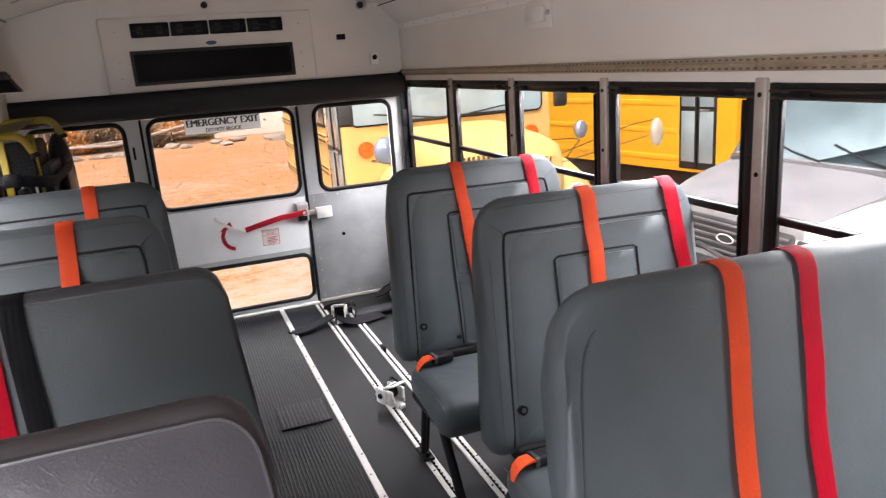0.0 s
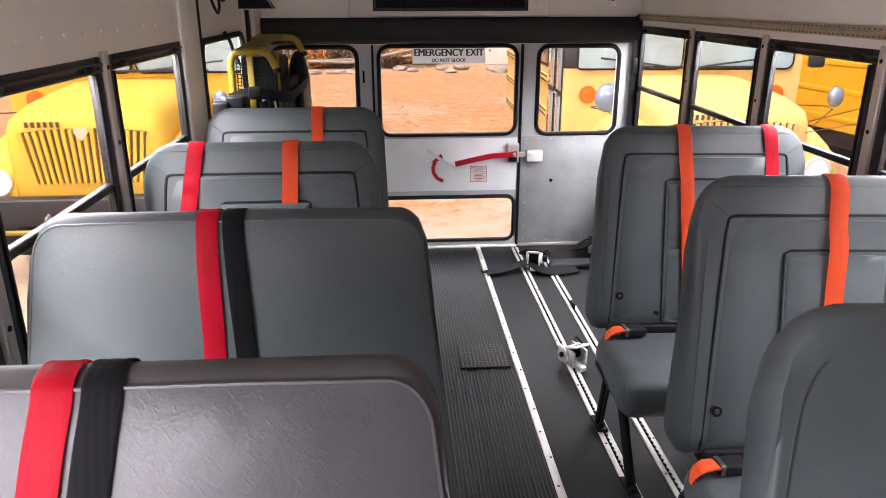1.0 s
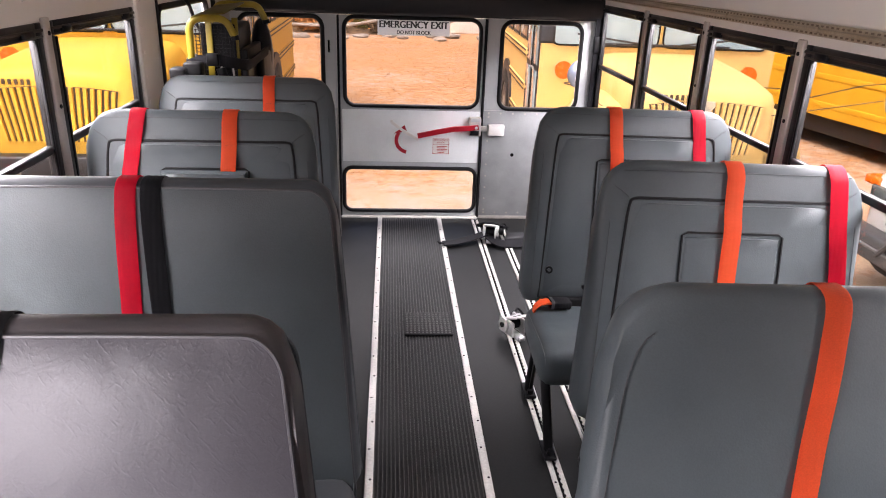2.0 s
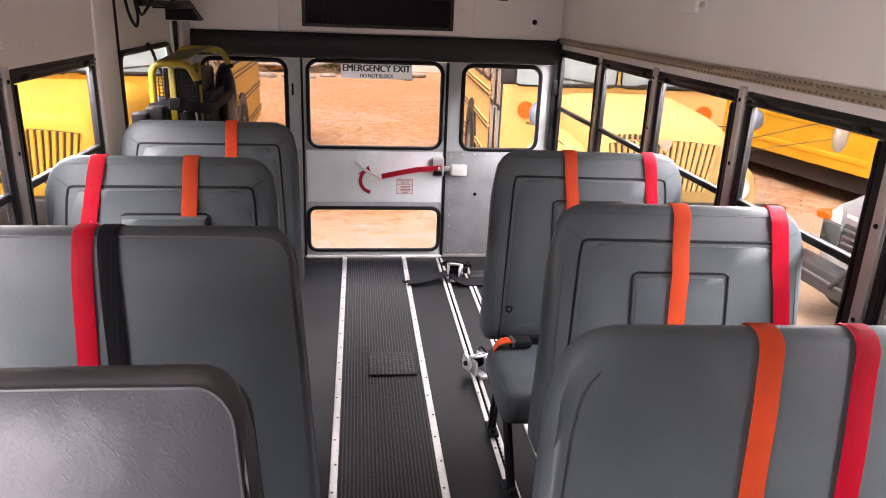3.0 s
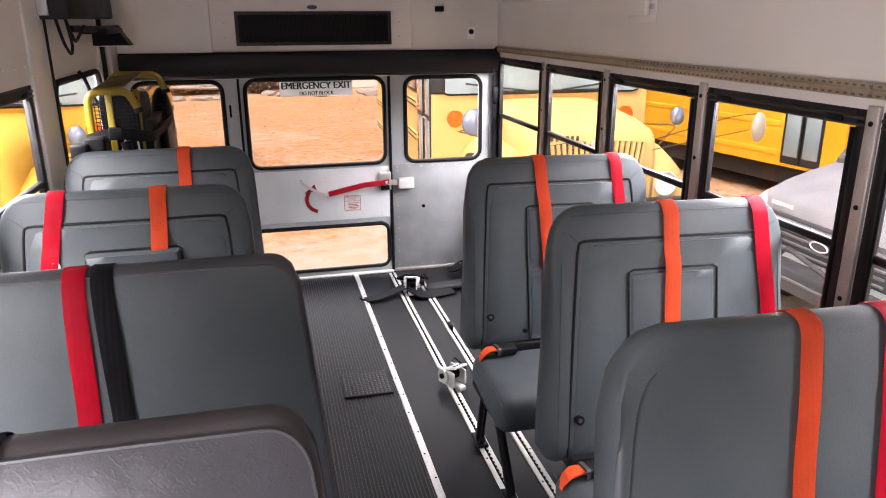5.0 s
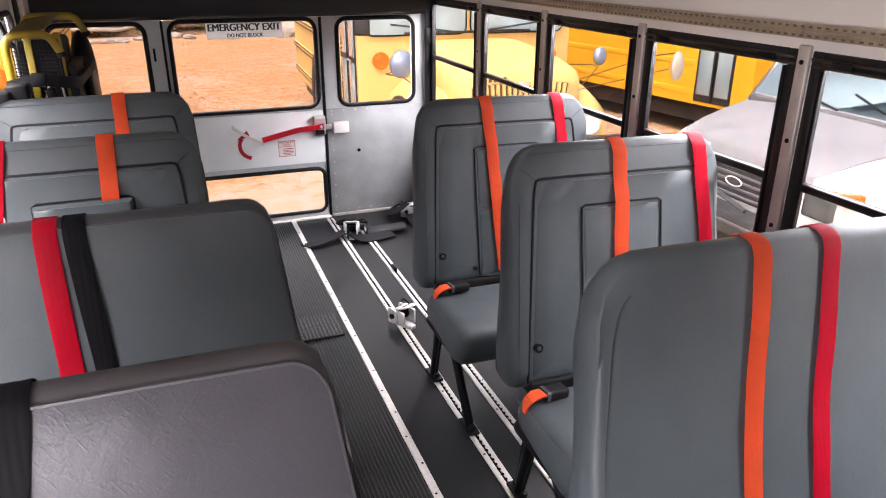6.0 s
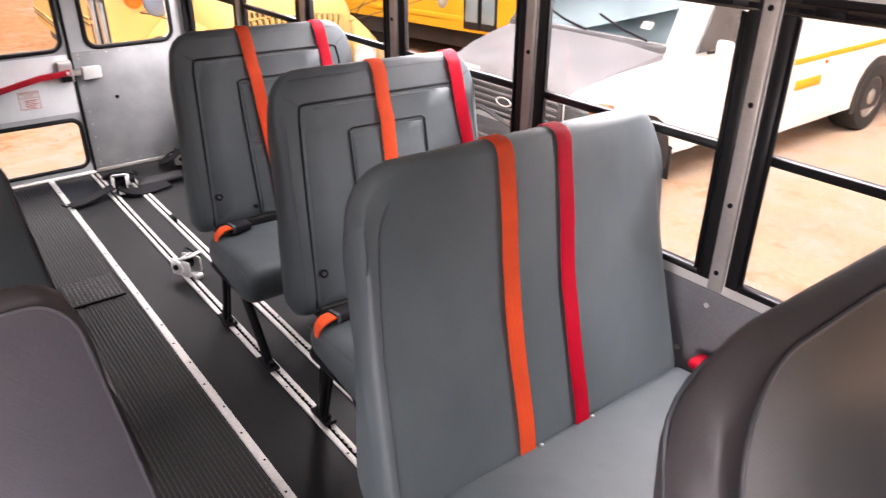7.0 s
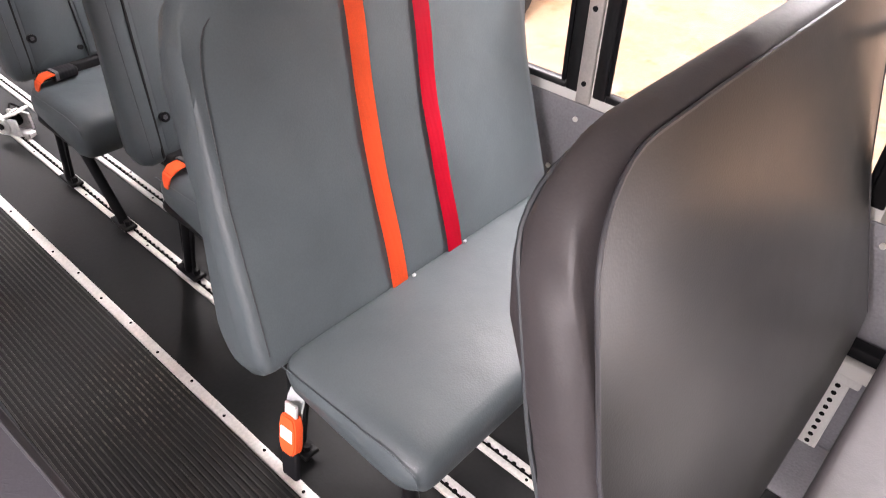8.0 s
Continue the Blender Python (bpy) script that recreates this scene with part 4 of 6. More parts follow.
def bench_child(place, side=1, open_flap=False, tilt=0.0):
    """Bench with fold-down child panels in its backrest."""
    seat = empty("child_bench_seat", place)
    seat.rotation_euler[1] = radians(tilt)
    w = 0.74
    warp = shaper(w, 0.024)
    back = part("backrest", padded(round_profile(B_BACK, 0.028, 3), w, 0.098, 0.03, warp), M["vinyl"], seat, smooth=70)

    def lean_pad(name, x0, x1, z0, z1, thick, bevel, parent, radius=0.0, seg=4, lift=0.0, tip=0.0, flare=lambda z: 1.0):
        """A padded panel that follows the backrest's lean."""
        b = bmesh.new()
        bmesh.ops.create_grid(b, x_segments=8, y_segments=10, size=0.5)
        ext = bmesh.ops.extrude_face_region(b, geom=b.faces[:])
        bmesh.ops.translate(b, vec=(0, 0, 1), verts=[v for v in ext["geom"] if isinstance(v, bmesh.types.BMVert)])
        rim = [e for e in b.edges if all(abs(v.co.z - 1) < 1e-6 for v in e.verts) and sum(abs(f.normal.z) > 0.5 for f in e.link_faces) == 1]
        for v in b.verts:
            u, t, h = v.co.x + 0.5, v.co.y + 0.5, v.co.z
            dome = 1 - (2 * u - 1) ** 8 * 0.25
            dome *= 1 - (2 * t - 1) ** 8 * 0.25
            z = z0 + (z1 - z0) * t
            inset = bevel * 0.5 * h
            x = x0 + inset + (x1 - x0 - 2 * inset) * u
            x *= flare(z)
            z = z0 + inset + (z1 - z0 - 2 * inset) * t
            v.co = (x, front_y(z, "B") + 0.016 - lift - h * thick * dome - tip * max(0, t), z)
        bmesh.ops.bevel(b, geom=rim, offset=bevel, segments=3, profile=0.6, affect="EDGES", clamp_overlap=True)
        return part(name, b, M["vinyl"], parent, smooth=80)

    ins_at = lambda z: w / 2 - 0.054 - 0.036 * (z - 0.42) / 0.56
    ins = ins_at(0.984)
    for s in (-1, 1):  # fine stitched line down each border
        part("border_stitch", tube([(s * (warp(w / 2, z) - 0.026), front_y(z, "B") - 0.0042, z) for z in (0.43, 0.55, 0.7, 0.85, 0.93)], 0.0011, 6), M["vinyl_edge"], back)
    part("border_stitch", tube([(x, front_y(1.05, "B") - 0.0035, 1.0555 - 0.10 * max(0, abs(x) - 0.26) ** 1.2) for x in (-0.30 + 0.06 * k for k in range(11))], 0.0011, 6), M["vinyl_edge"], back)
    for s in (-1, 1):  # mitred corner seams
        part("mitre_seam", tube([(s * (ins - 0.004), front_y(0.985, "B") - 0.0045, 0.985), (s * (ins + 0.022), front_y(1.004, "B") - 0.0040, 1.006), (s * (ins + 0.040), front_y(1.012, "B") - 0.002, 1.016)], 0.0012, 6), M["vinyl_edge"], back)
    panel = lean_pad("inner_panel", -ins, ins, 0.41, 0.984, 0.018, 0.012, back, lift=0.0055, flare=lambda z: ins_at(z) / ins)
    fx0, fx1 = (-0.134, 0.126) if side > 0 else (-0.119, 0.141)
    if open_flap:
        lean_pad("child_flap", fx0, fx1, 0.66, 0.905, 0.022, 0.008, panel, lift=0.022, tip=0.02)
        lean_pad("child_flap", fx0, fx1, 0.43, 0.655, 0.022, 0.008, panel, lift=0.012)
    else:
        lean_pad("child_flap", fx0, fx1, 0.685, 0.902, 0.020, 0.009, panel, lift=0.012)
        lean_pad("child_flap", fx0, fx1, 0.43, 0.682, 0.022, 0.010, panel, lift=0.010)
    groove = [(-ins_at(0.42), 0.42), (-ins_at(0.95), 0.95), (-ins + 0.004, 0.984), (-ins + 0.02, 0.988), (ins - 0.02, 0.988), (ins - 0.004, 0.984), (ins_at(0.95), 0.95), (ins_at(0.42), 0.42)]
    part("seam", tube(bend([(x, front_y(z, "B") - 0.0050, z) for x, z in groove], 0.012, 3), 0.0040, 6), M["rubber"], back)
    part("flap_seam", tube([(x, front_y(z, "B") - 0.0105, z) for x, z in ((fx0 - 0.003, 0.43), (fx0 - 0.003, 0.90), (fx0 + 0.01, 0.907), (fx1 - 0.01, 0.907), (fx1 + 0.003, 0.90), (fx1 + 0.003, 0.43))], 0.0032, 6), M["rubber"], panel)
    bx = -side * 0.285
    btn = part("snap_button", disc((bx, front_y(0.522, "B") - 0.010, 0.522), (0, -1, 0.25), 0.0135, 0.012, 16), M["black"], panel, "round black snap button")
    part("button_dimple", disc((bx, front_y(0.522, "B") - 0.017, 0.524), (0, -1, 0.25), 0.006, 0.004, 10), M["piping"], btn)
    part("snap_button", disc((bx + side * 0.13, front_y(0.46, "B") - 0.010, 0.462), (0, -1, 0.25), 0.008, 0.012, 12), M["black"], panel)
    part("rear_gap", box(-w / 2 + 0.06, w / 2 - 0.06, -0.196, -0.13, 0.375, 0.421, 0.008), M["rubber"], seat)
    cushion(seat, w - 0.005, -0.195, -0.555, "vinyl", down=0.048)
    seat_base(seat, side * -0.34, side * 0.39, -0.16, -0.50, ((-0.225, -0.17), (-0.345, -0.53)), 0.272)
    return seat


def buckle_stub(seat, x, y, z, lay):
    """Orange tab that hangs over the cushion's edge, and the black sleeve behind it."""
    rings = []
    for u, dz, h in ((0.040, 0.018, 0.017), (0.018, 0.020, 0.019), (-0.002, 0.016, 0.021), (-0.015, 0.005, 0.020), (-0.021, -0.012, 0.014), (-0.024, -0.034, 0.008)):
        n0 = Vector((0.006 if dz < 0.01 else 0.0, 0, 0.006 if dz > 0 else 0.001))
        c = Vector((x + u * lay, y, z + dz))
        rings.append([c - Vector((0, h, 0)), c - Vector((0, h, 0)) - n0, c + Vector((0, h, 0)) - n0, c + Vector((0, h, 0))])
    part("buckle_tab", loft(rings), M["orange"], seat, "bright orange buckle tab", smooth=30)
    part("strap_end", moved(box(*sorted((0.026 * lay, 0.104 * lay)), -0.026, 0.022, -0.004, 0.027, 0.009, 3), Matrix.Translation((x, y, z)) @ pose(0, 0, 0, 0, 4, 8)), M["blackweb"], seat, "black buckle sleeve lying on the cushion")
    part("sleeve_stitch", moved(box(*sorted((0.03 * lay, 0.034 * lay)), -0.0265, 0.0225, -0.0045, 0.0275, 0.008, 3), Matrix.Translation((x, y, z)) @ pose(0, 0, 0, 0, 4, 8)), M["piping"], seat)


GRP = "bench seats in two rows"
S3 = tagged(bench_child((0.703, -1.885, 0), 1, tilt=0.9), "grey vinyl bench with child panels, slanting orange belt and red belt", "bus seat", GRP)
S2 = tagged(bench_child((0.720, -2.61, 0), 1, tilt=1.2), "grey vinyl bench with child seat panels, orange and red belts", "bus seat", GRP)
L3 = tagged(bench_child((-0.722, -2.065, 0), -1, True), "grey vinyl bench with a child panel tipped slightly open", "bus seat", GRP)
L4 = tagged(bench_child((-0.716, -1.345, 0), -1), "grey vinyl bench with child panels and one orange belt", "bus seat", GRP)
S1 = tagged(bench_plain((0.613, -3.345, 0), w=0.876, taper=0.014, lean=0.10, tilt=1.1, corner=0.088, seam="side"), "plain grey vinyl bench with orange and red belts", "bus seat", GRP)
S0 = tagged(bench_plain((0.612, -4.09, 0), old="vinyl_box", off=0.075, piped="vinyl_brown_shaded", w=0.945, taper=0.01, lean=0.075, corner=0.115, tilt=1.2), "aged brownish grey vinyl bench with piped edges", "bus seat", GRP)
# boxing in darker vinyl, so the shade of its top lies in the colour
L2 = tagged(bench_plain((-0.653, -2.790, 0), old="vinyl_edge", piped="vinyl", side=-1, w=0.898, taper=0.058), "plain grey vinyl bench with red and black belts", "bus seat", GRP)
L1 = tagged(bench_plain((-0.672, -3.44, 0), old="vinyl_box", piped="vinyl_old", side=-1, w=0.927, taper=0.068), "aged brownish grey piped bench with red and black belts", "bus seat", GRP)
S0.scale = (1, 1, 1.026)  # a taller model
S1.scale = (1, 1, 0.992)
L2.scale = (1, 1, 0.994)
L1.scale = (1, 1, 0.992)  # worn, sagged padding

belt(S3, "B", "orange", 0.640 - 0.720, 0.668 - 0.711, 0.047)
belt(S3, "B", "red", 0.934 - 0.720, 0.985 - 0.711, 0.046)
belt(S2, "B", "orange", 0.731 - 0.742, 0.708 - 0.729, 0.047)
belt(S2, "B", "red", 1.002 - 0.742, 1.055 - 0.729, 0.048)
belt(L3, "B", "red", -0.910 + 0.722, -0.943 + 0.722, 0.047, low=0.86)
belt(L3, "B", "orange", -0.632 + 0.722, -0.655 + 0.722, 0.047)
belt(L4, "B", "orange", -0.626 + 0.716, -0.630 + 0.716, 0.047)
belt(S1, "A", "orange", 0.553 - 0.636, 0.477 - 0.626, 0.044)
belt(S1, "A", "red", 0.721 - 0.636, 0.645 - 0.626, 0.044)
belt(L2, "A", "red", -0.703 + 0.657, -0.678 + 0.657, 0.044, lift=0.010)
belt(L2, "A", "blackweb", -0.651 + 0.657, -0.600 + 0.657, 0.043, lift=0.010)
belt(L1, "A", "red", -0.043, -0.145, 0.047, lift=0.010)
belt(L1, "A", "blackweb", 0.013, -0.085, 0.047, lift=0.010)
part("belt_ring", moved(tube([(0.012 * math.cos(a), 0, 0.012 * math.sin(a)) for a in (math.pi * k / 8 for k in range(16))], 0.003, 6, closed=True), Matrix.Translation((-0.205, -0.10, 0.872))), M["white"], L3, "small white plastic belt ring")
buckle_stub(S3, -0.318, -0.26, 0.422, 1)
buckle_stub(S2, -0.335, -0.26, 0.415, 1)
# buckle that hangs beside the cushion of the plain bench
web = part("buckle_strap", tube(bend([(-0.40, -0.265, 0.365), (-0.435, -0.275, 0.36), (-0.465, -0.295, 0.325)], 0.02, 3), 0, flat=(0.018, 0.0025)), M["grey"], S1, "short grey buckle strap", smooth=30)
hang_at = Matrix.Translation((-0.478, -0.302, 0.302)) @ pose(0, 0, 0, -8, 14, 0)
shell = loft([[(-0.011, -h, z), (0.011, -h, z), (0.011, h, z), (-0.011, h, z)] for z, h in ((-0.046, 0.014), (-0.032, 0.0235), (0.018, 0.0245), (0.036, 0.020), (0.042, 0.016))])
bmesh.ops.bevel(shell, geom=shell.edges[:], offset=0.003, segments=2, affect="EDGES", clamp_overlap=True)
bk = part("hanging_buckle", moved(shell, hang_at), M["orange"], S1, "orange buckle housing with a white label", smooth=40)
part("buckle_label", moved(box(-0.0135, -0.0105, -0.017, 0.017, -0.012, 0.016, 0.002), hang_at), M["white"], bk)
part("buckle_tongue", moved(box(-0.004, 0.004, -0.016, 0.016, 0.038, 0.066, 0.002), hang_at), M["chrome"], bk)
part("strap_end", moved(box(-0.008, 0.008, -0.022, 0.022, -0.034, 0.034, 0.006), Matrix.Translation((-0.494, -0.312, 0.232)) @ pose(0, 0, 0, -8, 10, 0)), M["blackweb"], S1, "black strap end")
part("buckle_tab", box(0.39, 0.45, -0.33, -0.28, 0.452, 0.478, 0.01), M["red"], S1, "red buckle at the wall")
part("strap_end", box(0.43, 0.47, -0.40, -0.33, 0.45, 0.48, 0.01), M["blackweb"], S1, "black buckle sleeve")
for x, yy in ((-0.121, -0.268), (0.041, -0.268)):
    part("belt_fixing", box(x + 0.004, x + 0.012, yy - 0.006, yy, 0.452, 0.457, 0.001), M["grey"], S1, "pale stitching tag at the belt's end")

# ---- floor anchors and straps ----
def tie_down(x, y, rz, label, strap):
    t = tagged(empty("wheelchair_tie_down", (x, y, 0.012), rz), label, "tie-down", "wheelchair tie-downs")
    t.scale = (1.22, 1.22, 1.22)
    part("base_fitting", box(-0.014, 0.014, -0.05, 0.02, 0, 0.018, 0.005), M["chrome"], t)
    for s in (-1, 1):
        part("side_plate", box(*sorted((s * 0.024, s * 0.029)), -0.03, 0.055, 0.010, 0.068, 0.006), M["chrome"], t)
        part("ratchet_wheel", disc((s * 0.034, 0.022, 0.044), (1, 0, 0), 0.027, 0.008, 12), M["chrome"], t)
        part("ratchet_hub", disc((s * 0.04, 0.022, 0.044), (1, 0, 0), 0.010, 0.008, 8), M["black"], t)
    part("spool", disc((0, 0.022, 0.044), (1, 0, 0), 0.024, 0.046, 18), M["blackweb"], t, "black strap wound on the spool")
    part("cover", moved(box(-0.030, 0.030, -0.040, 0.036, -0.004, 0.005, 0.005), Matrix.Translation((0, -0.002, 0.076)) @ pose(0, 0, 0, -24, 0, 0)), M["chrome"], t)
    part("cover_slot", moved(box(-0.018, 0.018, -0.02, -0.010, 0.004, 0.0062, 0.001), Matrix.Translation((0, -0.002, 0.076)) @ pose(0, 0, 0, -24, 0, 0)), M["black"], t)
    part("knob", disc((0.052, 0.022, 0.044), (1, 0, 0), 0.017, 0.020, 10), M["black"], t)
    part("release_lever", tube(bend([(0.03, 0.05, 0.06), (0.06, 0.075, 0.07), (0.075, 0.05, 0.045)], 0.015, 3), 0.004, 6), M["black"], t)
    if strap:
        for pts in (((-0.02, 0.0, 0.035), (-0.09, -0.03, 0.012), (-0.16, -0.09, 0.004), (-0.21, -0.11, 0.004)), ((0.03, 0.04, 0.07), (0.06, 0.09, 0.05), (-0.01, 0.12, 0.03), (-0.06, 0.07, 0.05), (-0.01, 0.03, 0.08)), ((0.0, -0.02, 0.03), (0.05, -0.06, 0.01), (0.12, -0.03, 0.006), (0.20, 0.02, 0.006))):
            part("strap", tube(bend(pts, 0.04, 4), 0, flat=(0.030, 0.003)), M["blackweb"], t, "loose black webbing strap", smooth=40)
        pouch = box(0.07, 0.27, -0.01, 0.075, 0.0, 0.035, 0.016, 3)
        for v in pouch.verts:
            v.co.y += 0.35 * (v.co.x - 0.07)
            v.co.z *= 1 - 0.35 * abs(v.co.x - 0.17) / 0.1
        part("pouch", pouch, M["vinyl_dark"], t, "black padded strap pouch")
        part("hook", tube(bend([(-0.2, -0.11, 0.006), (-0.225, -0.125, 0.01), (-0.235, -0.11, 0.012)], 0.01, 3), 0.005, 6), M["black"], t)
    return t


tie_down(0.412, -1.605, 25, "chrome wheelchair tie-down clipped in the floor track", False)
tie_down(0.455, -0.44, -15, "chrome wheelchair tie-down with loose black straps on the floor", True)
tie_down(0.90, -0.24, 60, "chrome wheelchair tie-down by the rear wall", True)
clip = tagged(part("track_stop", box(0.545, 0.56, -1.02, -0.96, 0.01, 0.035, 0.003), M["black"]), "small black stop clipped in the floor track", "track stop")

# ---- lift at the rear left ----
lift_door = structure(empty("lift_door", (-HALF, 0, 0)), "steel framed side lift door with one window")
for y in (-1.335, -0.295):
    wd = 0.115 if y < -1 else 0.02
    part("door_post", box(0.0, 0.012, y - wd, y + wd, 0.0, 1.66, 0.004), M["wall"], lift_door, "painted door post")
b = bmesh.new()
for k in range(12):
    disc((0.0125, -1.42, 0.5 + k * 0.095), (1, 0, 0), 0.005, 0.004, 8, b)
tagged(part("post_rivet", b, M["wall"], lift_door), kind="stuff")
part("edge_seal", tube([(0.010, -1.210, 0.0), (0.010, -1.210, 1.66)], 0.009, 6), M["rubber"], lift_door, "black rubber door edge seal")
part("edge_gap", tube([(0.02, -0.26, 0.6), (0.02, -0.26, 1.66)], 0.012, 6), M["rubber"], lift_door)
part("corner_post", box(0.0, 0.05, -0.22, -0.02, 0.0, 1.66, 0.01), M["post"], lift_door, "dull steel corner post")
loop = rrect(-1.19, -0.35, 0.63, 1.315, 0.06)
part("rubber_seal", tube([(0.003, u, v) for u, v in loop], 0.014, 8, closed=True), M["rubber"], lift_door)
p = part("pane", sheet(loop, [], 0.004, lambda u, v, d: (-0.014 + d, u, v)), M["glass"], lift_door, smooth=False)

opener = tagged(empty("door_operator", (-HALF, -0.72, 1.62)), "dark grey lift door operator box with cables under the ceiling", "door operator")
part("case", box(0.0, 0.11, -0.52, 0.36, -0.06, 0.065, 0.012), M["black"], opener)
part("end_cap", box(0.0, 0.112, -0.535, -0.52, -0.064, 0.068, 0.006), M["vinyl_dark"], opener)
part("mount_plate", box(0.0, 0.05, -0.56, -0.55, -0.05, 0.05, 0.002), M["steel"], opener, "bare steel mounting plate")
part("mount_spacer", box(0.0, 0.03, -0.551, -0.534, -0.03, 0.03, 0.002), M["steel"], opener)
part("arm", tube(bend([(0.06, -0.3, -0.10), (0.10, 0.1, -0.105), (0.12, 0.38, -0.10)], 0.03, 3), 0.014, 8), M["black"], opener)
part("arm_plate", box(0.03, 0.14, 0.0, 0.4, -0.125, -0.10, 0.006), M["black"], opener)
for pts in ([(0.08, -0.46, -0.06), (0.10, -0.45, -0.14), (0.09, -0.38, -0.15), (0.1, -0.25, -0.09)], [(0.06, -0.52, -0.05), (0.08, -0.53, -0.15), (0.09, -0.48, -0.20), (0.09, -0.44, -0.16), (0.08, -0.44, -0.08)]):
    part("cable", tube(bend(pts, 0.05, 5), 0.006, 8), M["rubber"], opener)
for y in (-0.1, 0.15):
    part("wing_nut", disc((0.07, y, 0.075), (0, 0, 1), 0.022, 0.03, 12), M["white"], opener)
work = tagged(empty("lift_lamp", (-1.055, -0.30, 1.485)), "black hooded lamp beside the lift door", "lamp")
part("hood", loft([[(-0.05, -0.06, -0.05), (0.12, -0.06, -0.05), (0.12, 0.06, -0.05), (-0.05, 0.06, -0.05)], [(-0.05, -0.05, 0.03), (0.07, -0.05, 0.03), (0.07, 0.05, 0.03), (-0.05, 0.05, 0.03)]]), M["black"], work, smooth=30)
part("diffuser", box(-0.045, 0.115, -0.055, 0.055, -0.055, -0.05), M["white"], work)

lift = tagged(empty("wheelchair_lift", (-0.945, -0.66, 0)), "folded wheelchair lift with yellow hand rails and black platform", "wheelchair lift")
part("base_plate", box(-0.12, 0.34, -0.42, 0.42, 0.0, 0.05, 0.01), M["black"], lift)
for y in (-0.36, 0.36):
    part("tower", box(-0.11, -0.03, y - 0.04, y + 0.04, 0.05, 1.08, 0.01), M["black"], lift)
    part("arm", tube([(0.0, y * 0.9, 0.25), (0.12, y * 0.9, 0.75), (0.04, y * 0.9, 1.05)], 0.022, 8), M["black"], lift)
# block added to stop the bright yard showing through the wire guard
part("lift_backing", box(-0.075, 0.085, -0.10, 0.22, 0.9, 1.22, 0.02, 3), M["vinyl_dark"], lift, "dark backing block inside the lift")
part("platform", box(0.10, 0.135, -0.18, 0.32, 0.1, 1.12, 0.006), M["black"], lift)
b = bmesh.new()
for j in range(22):
    for i in range(12):
        box(0.0985, 0.1005, -0.16 + i * 0.036, -0.142 + i * 0.036, 0.53 + j * 0.026, 0.544 + j * 0.026, 0, 1, b)
tagged(part("platform_mesh", b, M["vinyl_edge"], lift, smooth=False), kind="stuff")
part("lift_cover", box(-0.07, 0.055, -0.15, 0.26, 0.06, 1.05, 0.045, 4), M["vinyl_edge"], lift, "grey fabric pad strapped over the lift")
pump = bmesh.new()
bmesh.ops.create_uvsphere(pump, u_segments=20, v_segments=14, radius=1)
part("pump_cover", moved(pump, Matrix.Translation((0.125, 0.28, 1.06)) @ Matrix.Diagonal((0.055, 0.10, 0.17, 1))), M["black"], lift, "rounded black pump cover")
mesh_panel = bmesh.new()
for k in range(11):
    box(-0.085 + k * 0.0165, -0.081 + k * 0.0165, -0.235, -0.231, 0.86, 1.225, 0, 1, mesh_panel)
for k in range(22):
    box(-0.087, 0.09, -0.2375, -0.2335, 0.86 + k * 0.0165, 0.864 + k * 0.0165, 0, 1, mesh_panel)
# backing added to darken the lift behind its wire guard
part("guard_backing", box(-0.066, 0.092, -0.222, -0.208, 0.62, 1.235, 0.006), M["black"], lift, "black backing added behind the wire guard")
for x0, x1 in ((-0.045, 0.035), (0.095, 0.075)):
    part("strap_loop", tube(bend([(x0, -0.245, 0.86), (x0 * 0.4 + x1 * 0.6, -0.252, 0.98), (x1, -0.246, 1.07)], 0.04, 4), 0, flat=(0.004, 0.002)), M["post"], lift, "grey strap edge", smooth=40)
tagged(part("wire_guard", mesh_panel, M["black"], lift, "black wire guard between the rails", smooth=False), kind="stuff")
part("platform_flap", box(0.136, 0.175, 0.02, 0.36, 0.1, 1.08, 0.018, 3), M["black"], lift, "black padded platform flap")
# two yellow loops with a yellow panel between their tops
for y, h, reach in ((-0.27, 1.262, 0.066), (0.24, 1.298, 0.125)):
    pts = bend([(-0.10, y, 0.55), (-0.10, y, h), (reach, y - 0.01, h), (reach + 0.035, y - 0.01, h - 0.075)], 0.065, 8)
    rail_ob = part("hand_rail", tube(pts, 0.0165, 12), M["yellow"], lift, "scuffed yellow tubular hand rail")
    part("rail_cap", disc((reach + 0.038, y - 0.01, h - 0.082), (0.2, 0, -1), 0.019, 0.02, 12), M["black"], rail_ob)
part("rail_panel", moved(box(-0.085, 0.06, -0.27, 0.24, -0.004, 0.004, 0.003), Matrix.Translation((0.0, 0, 1.288)) @ pose(0, 0, 0, 2.5, -8, 0)), M["olive"], lift, "olive yellow sheet between the rails")
for x, y in ((-0.02, -0.245), (0.085, -0.18)):
    part("upright", box(x - 0.014, x + 0.014, y - 0.004, y + 0.004, 0.7, 1.26, 0.003), M["yellow"], lift, "yellow flat upright")
part("belt", tube(bend([(-0.11, -0.30, 1.06), (0.0, -0.32, 1.09), (0.10, -0.30, 1.07), (0.145, -0.2, 1.05), (0.185, 0.1, 1.09)], 0.06, 5), 0, flat=(0.004, 0.024)), M["blackweb"], lift, "black safety belt slung between the rails", smooth=40)
part("belt_buckle", box(-0.02, 0.035, -0.34, -0.315, 1.06, 1.115, 0.006), M["black"], lift)
part("lever", tube(bend([(-0.02, -0.1, 1.12), (-0.10, -0.12, 1.2), (-0.13, -0.12, 1.31), (-0.15, -0.12, 1.34)], 0.05, 5), 0.008, 8), M["black"], lift, "black lift lever")
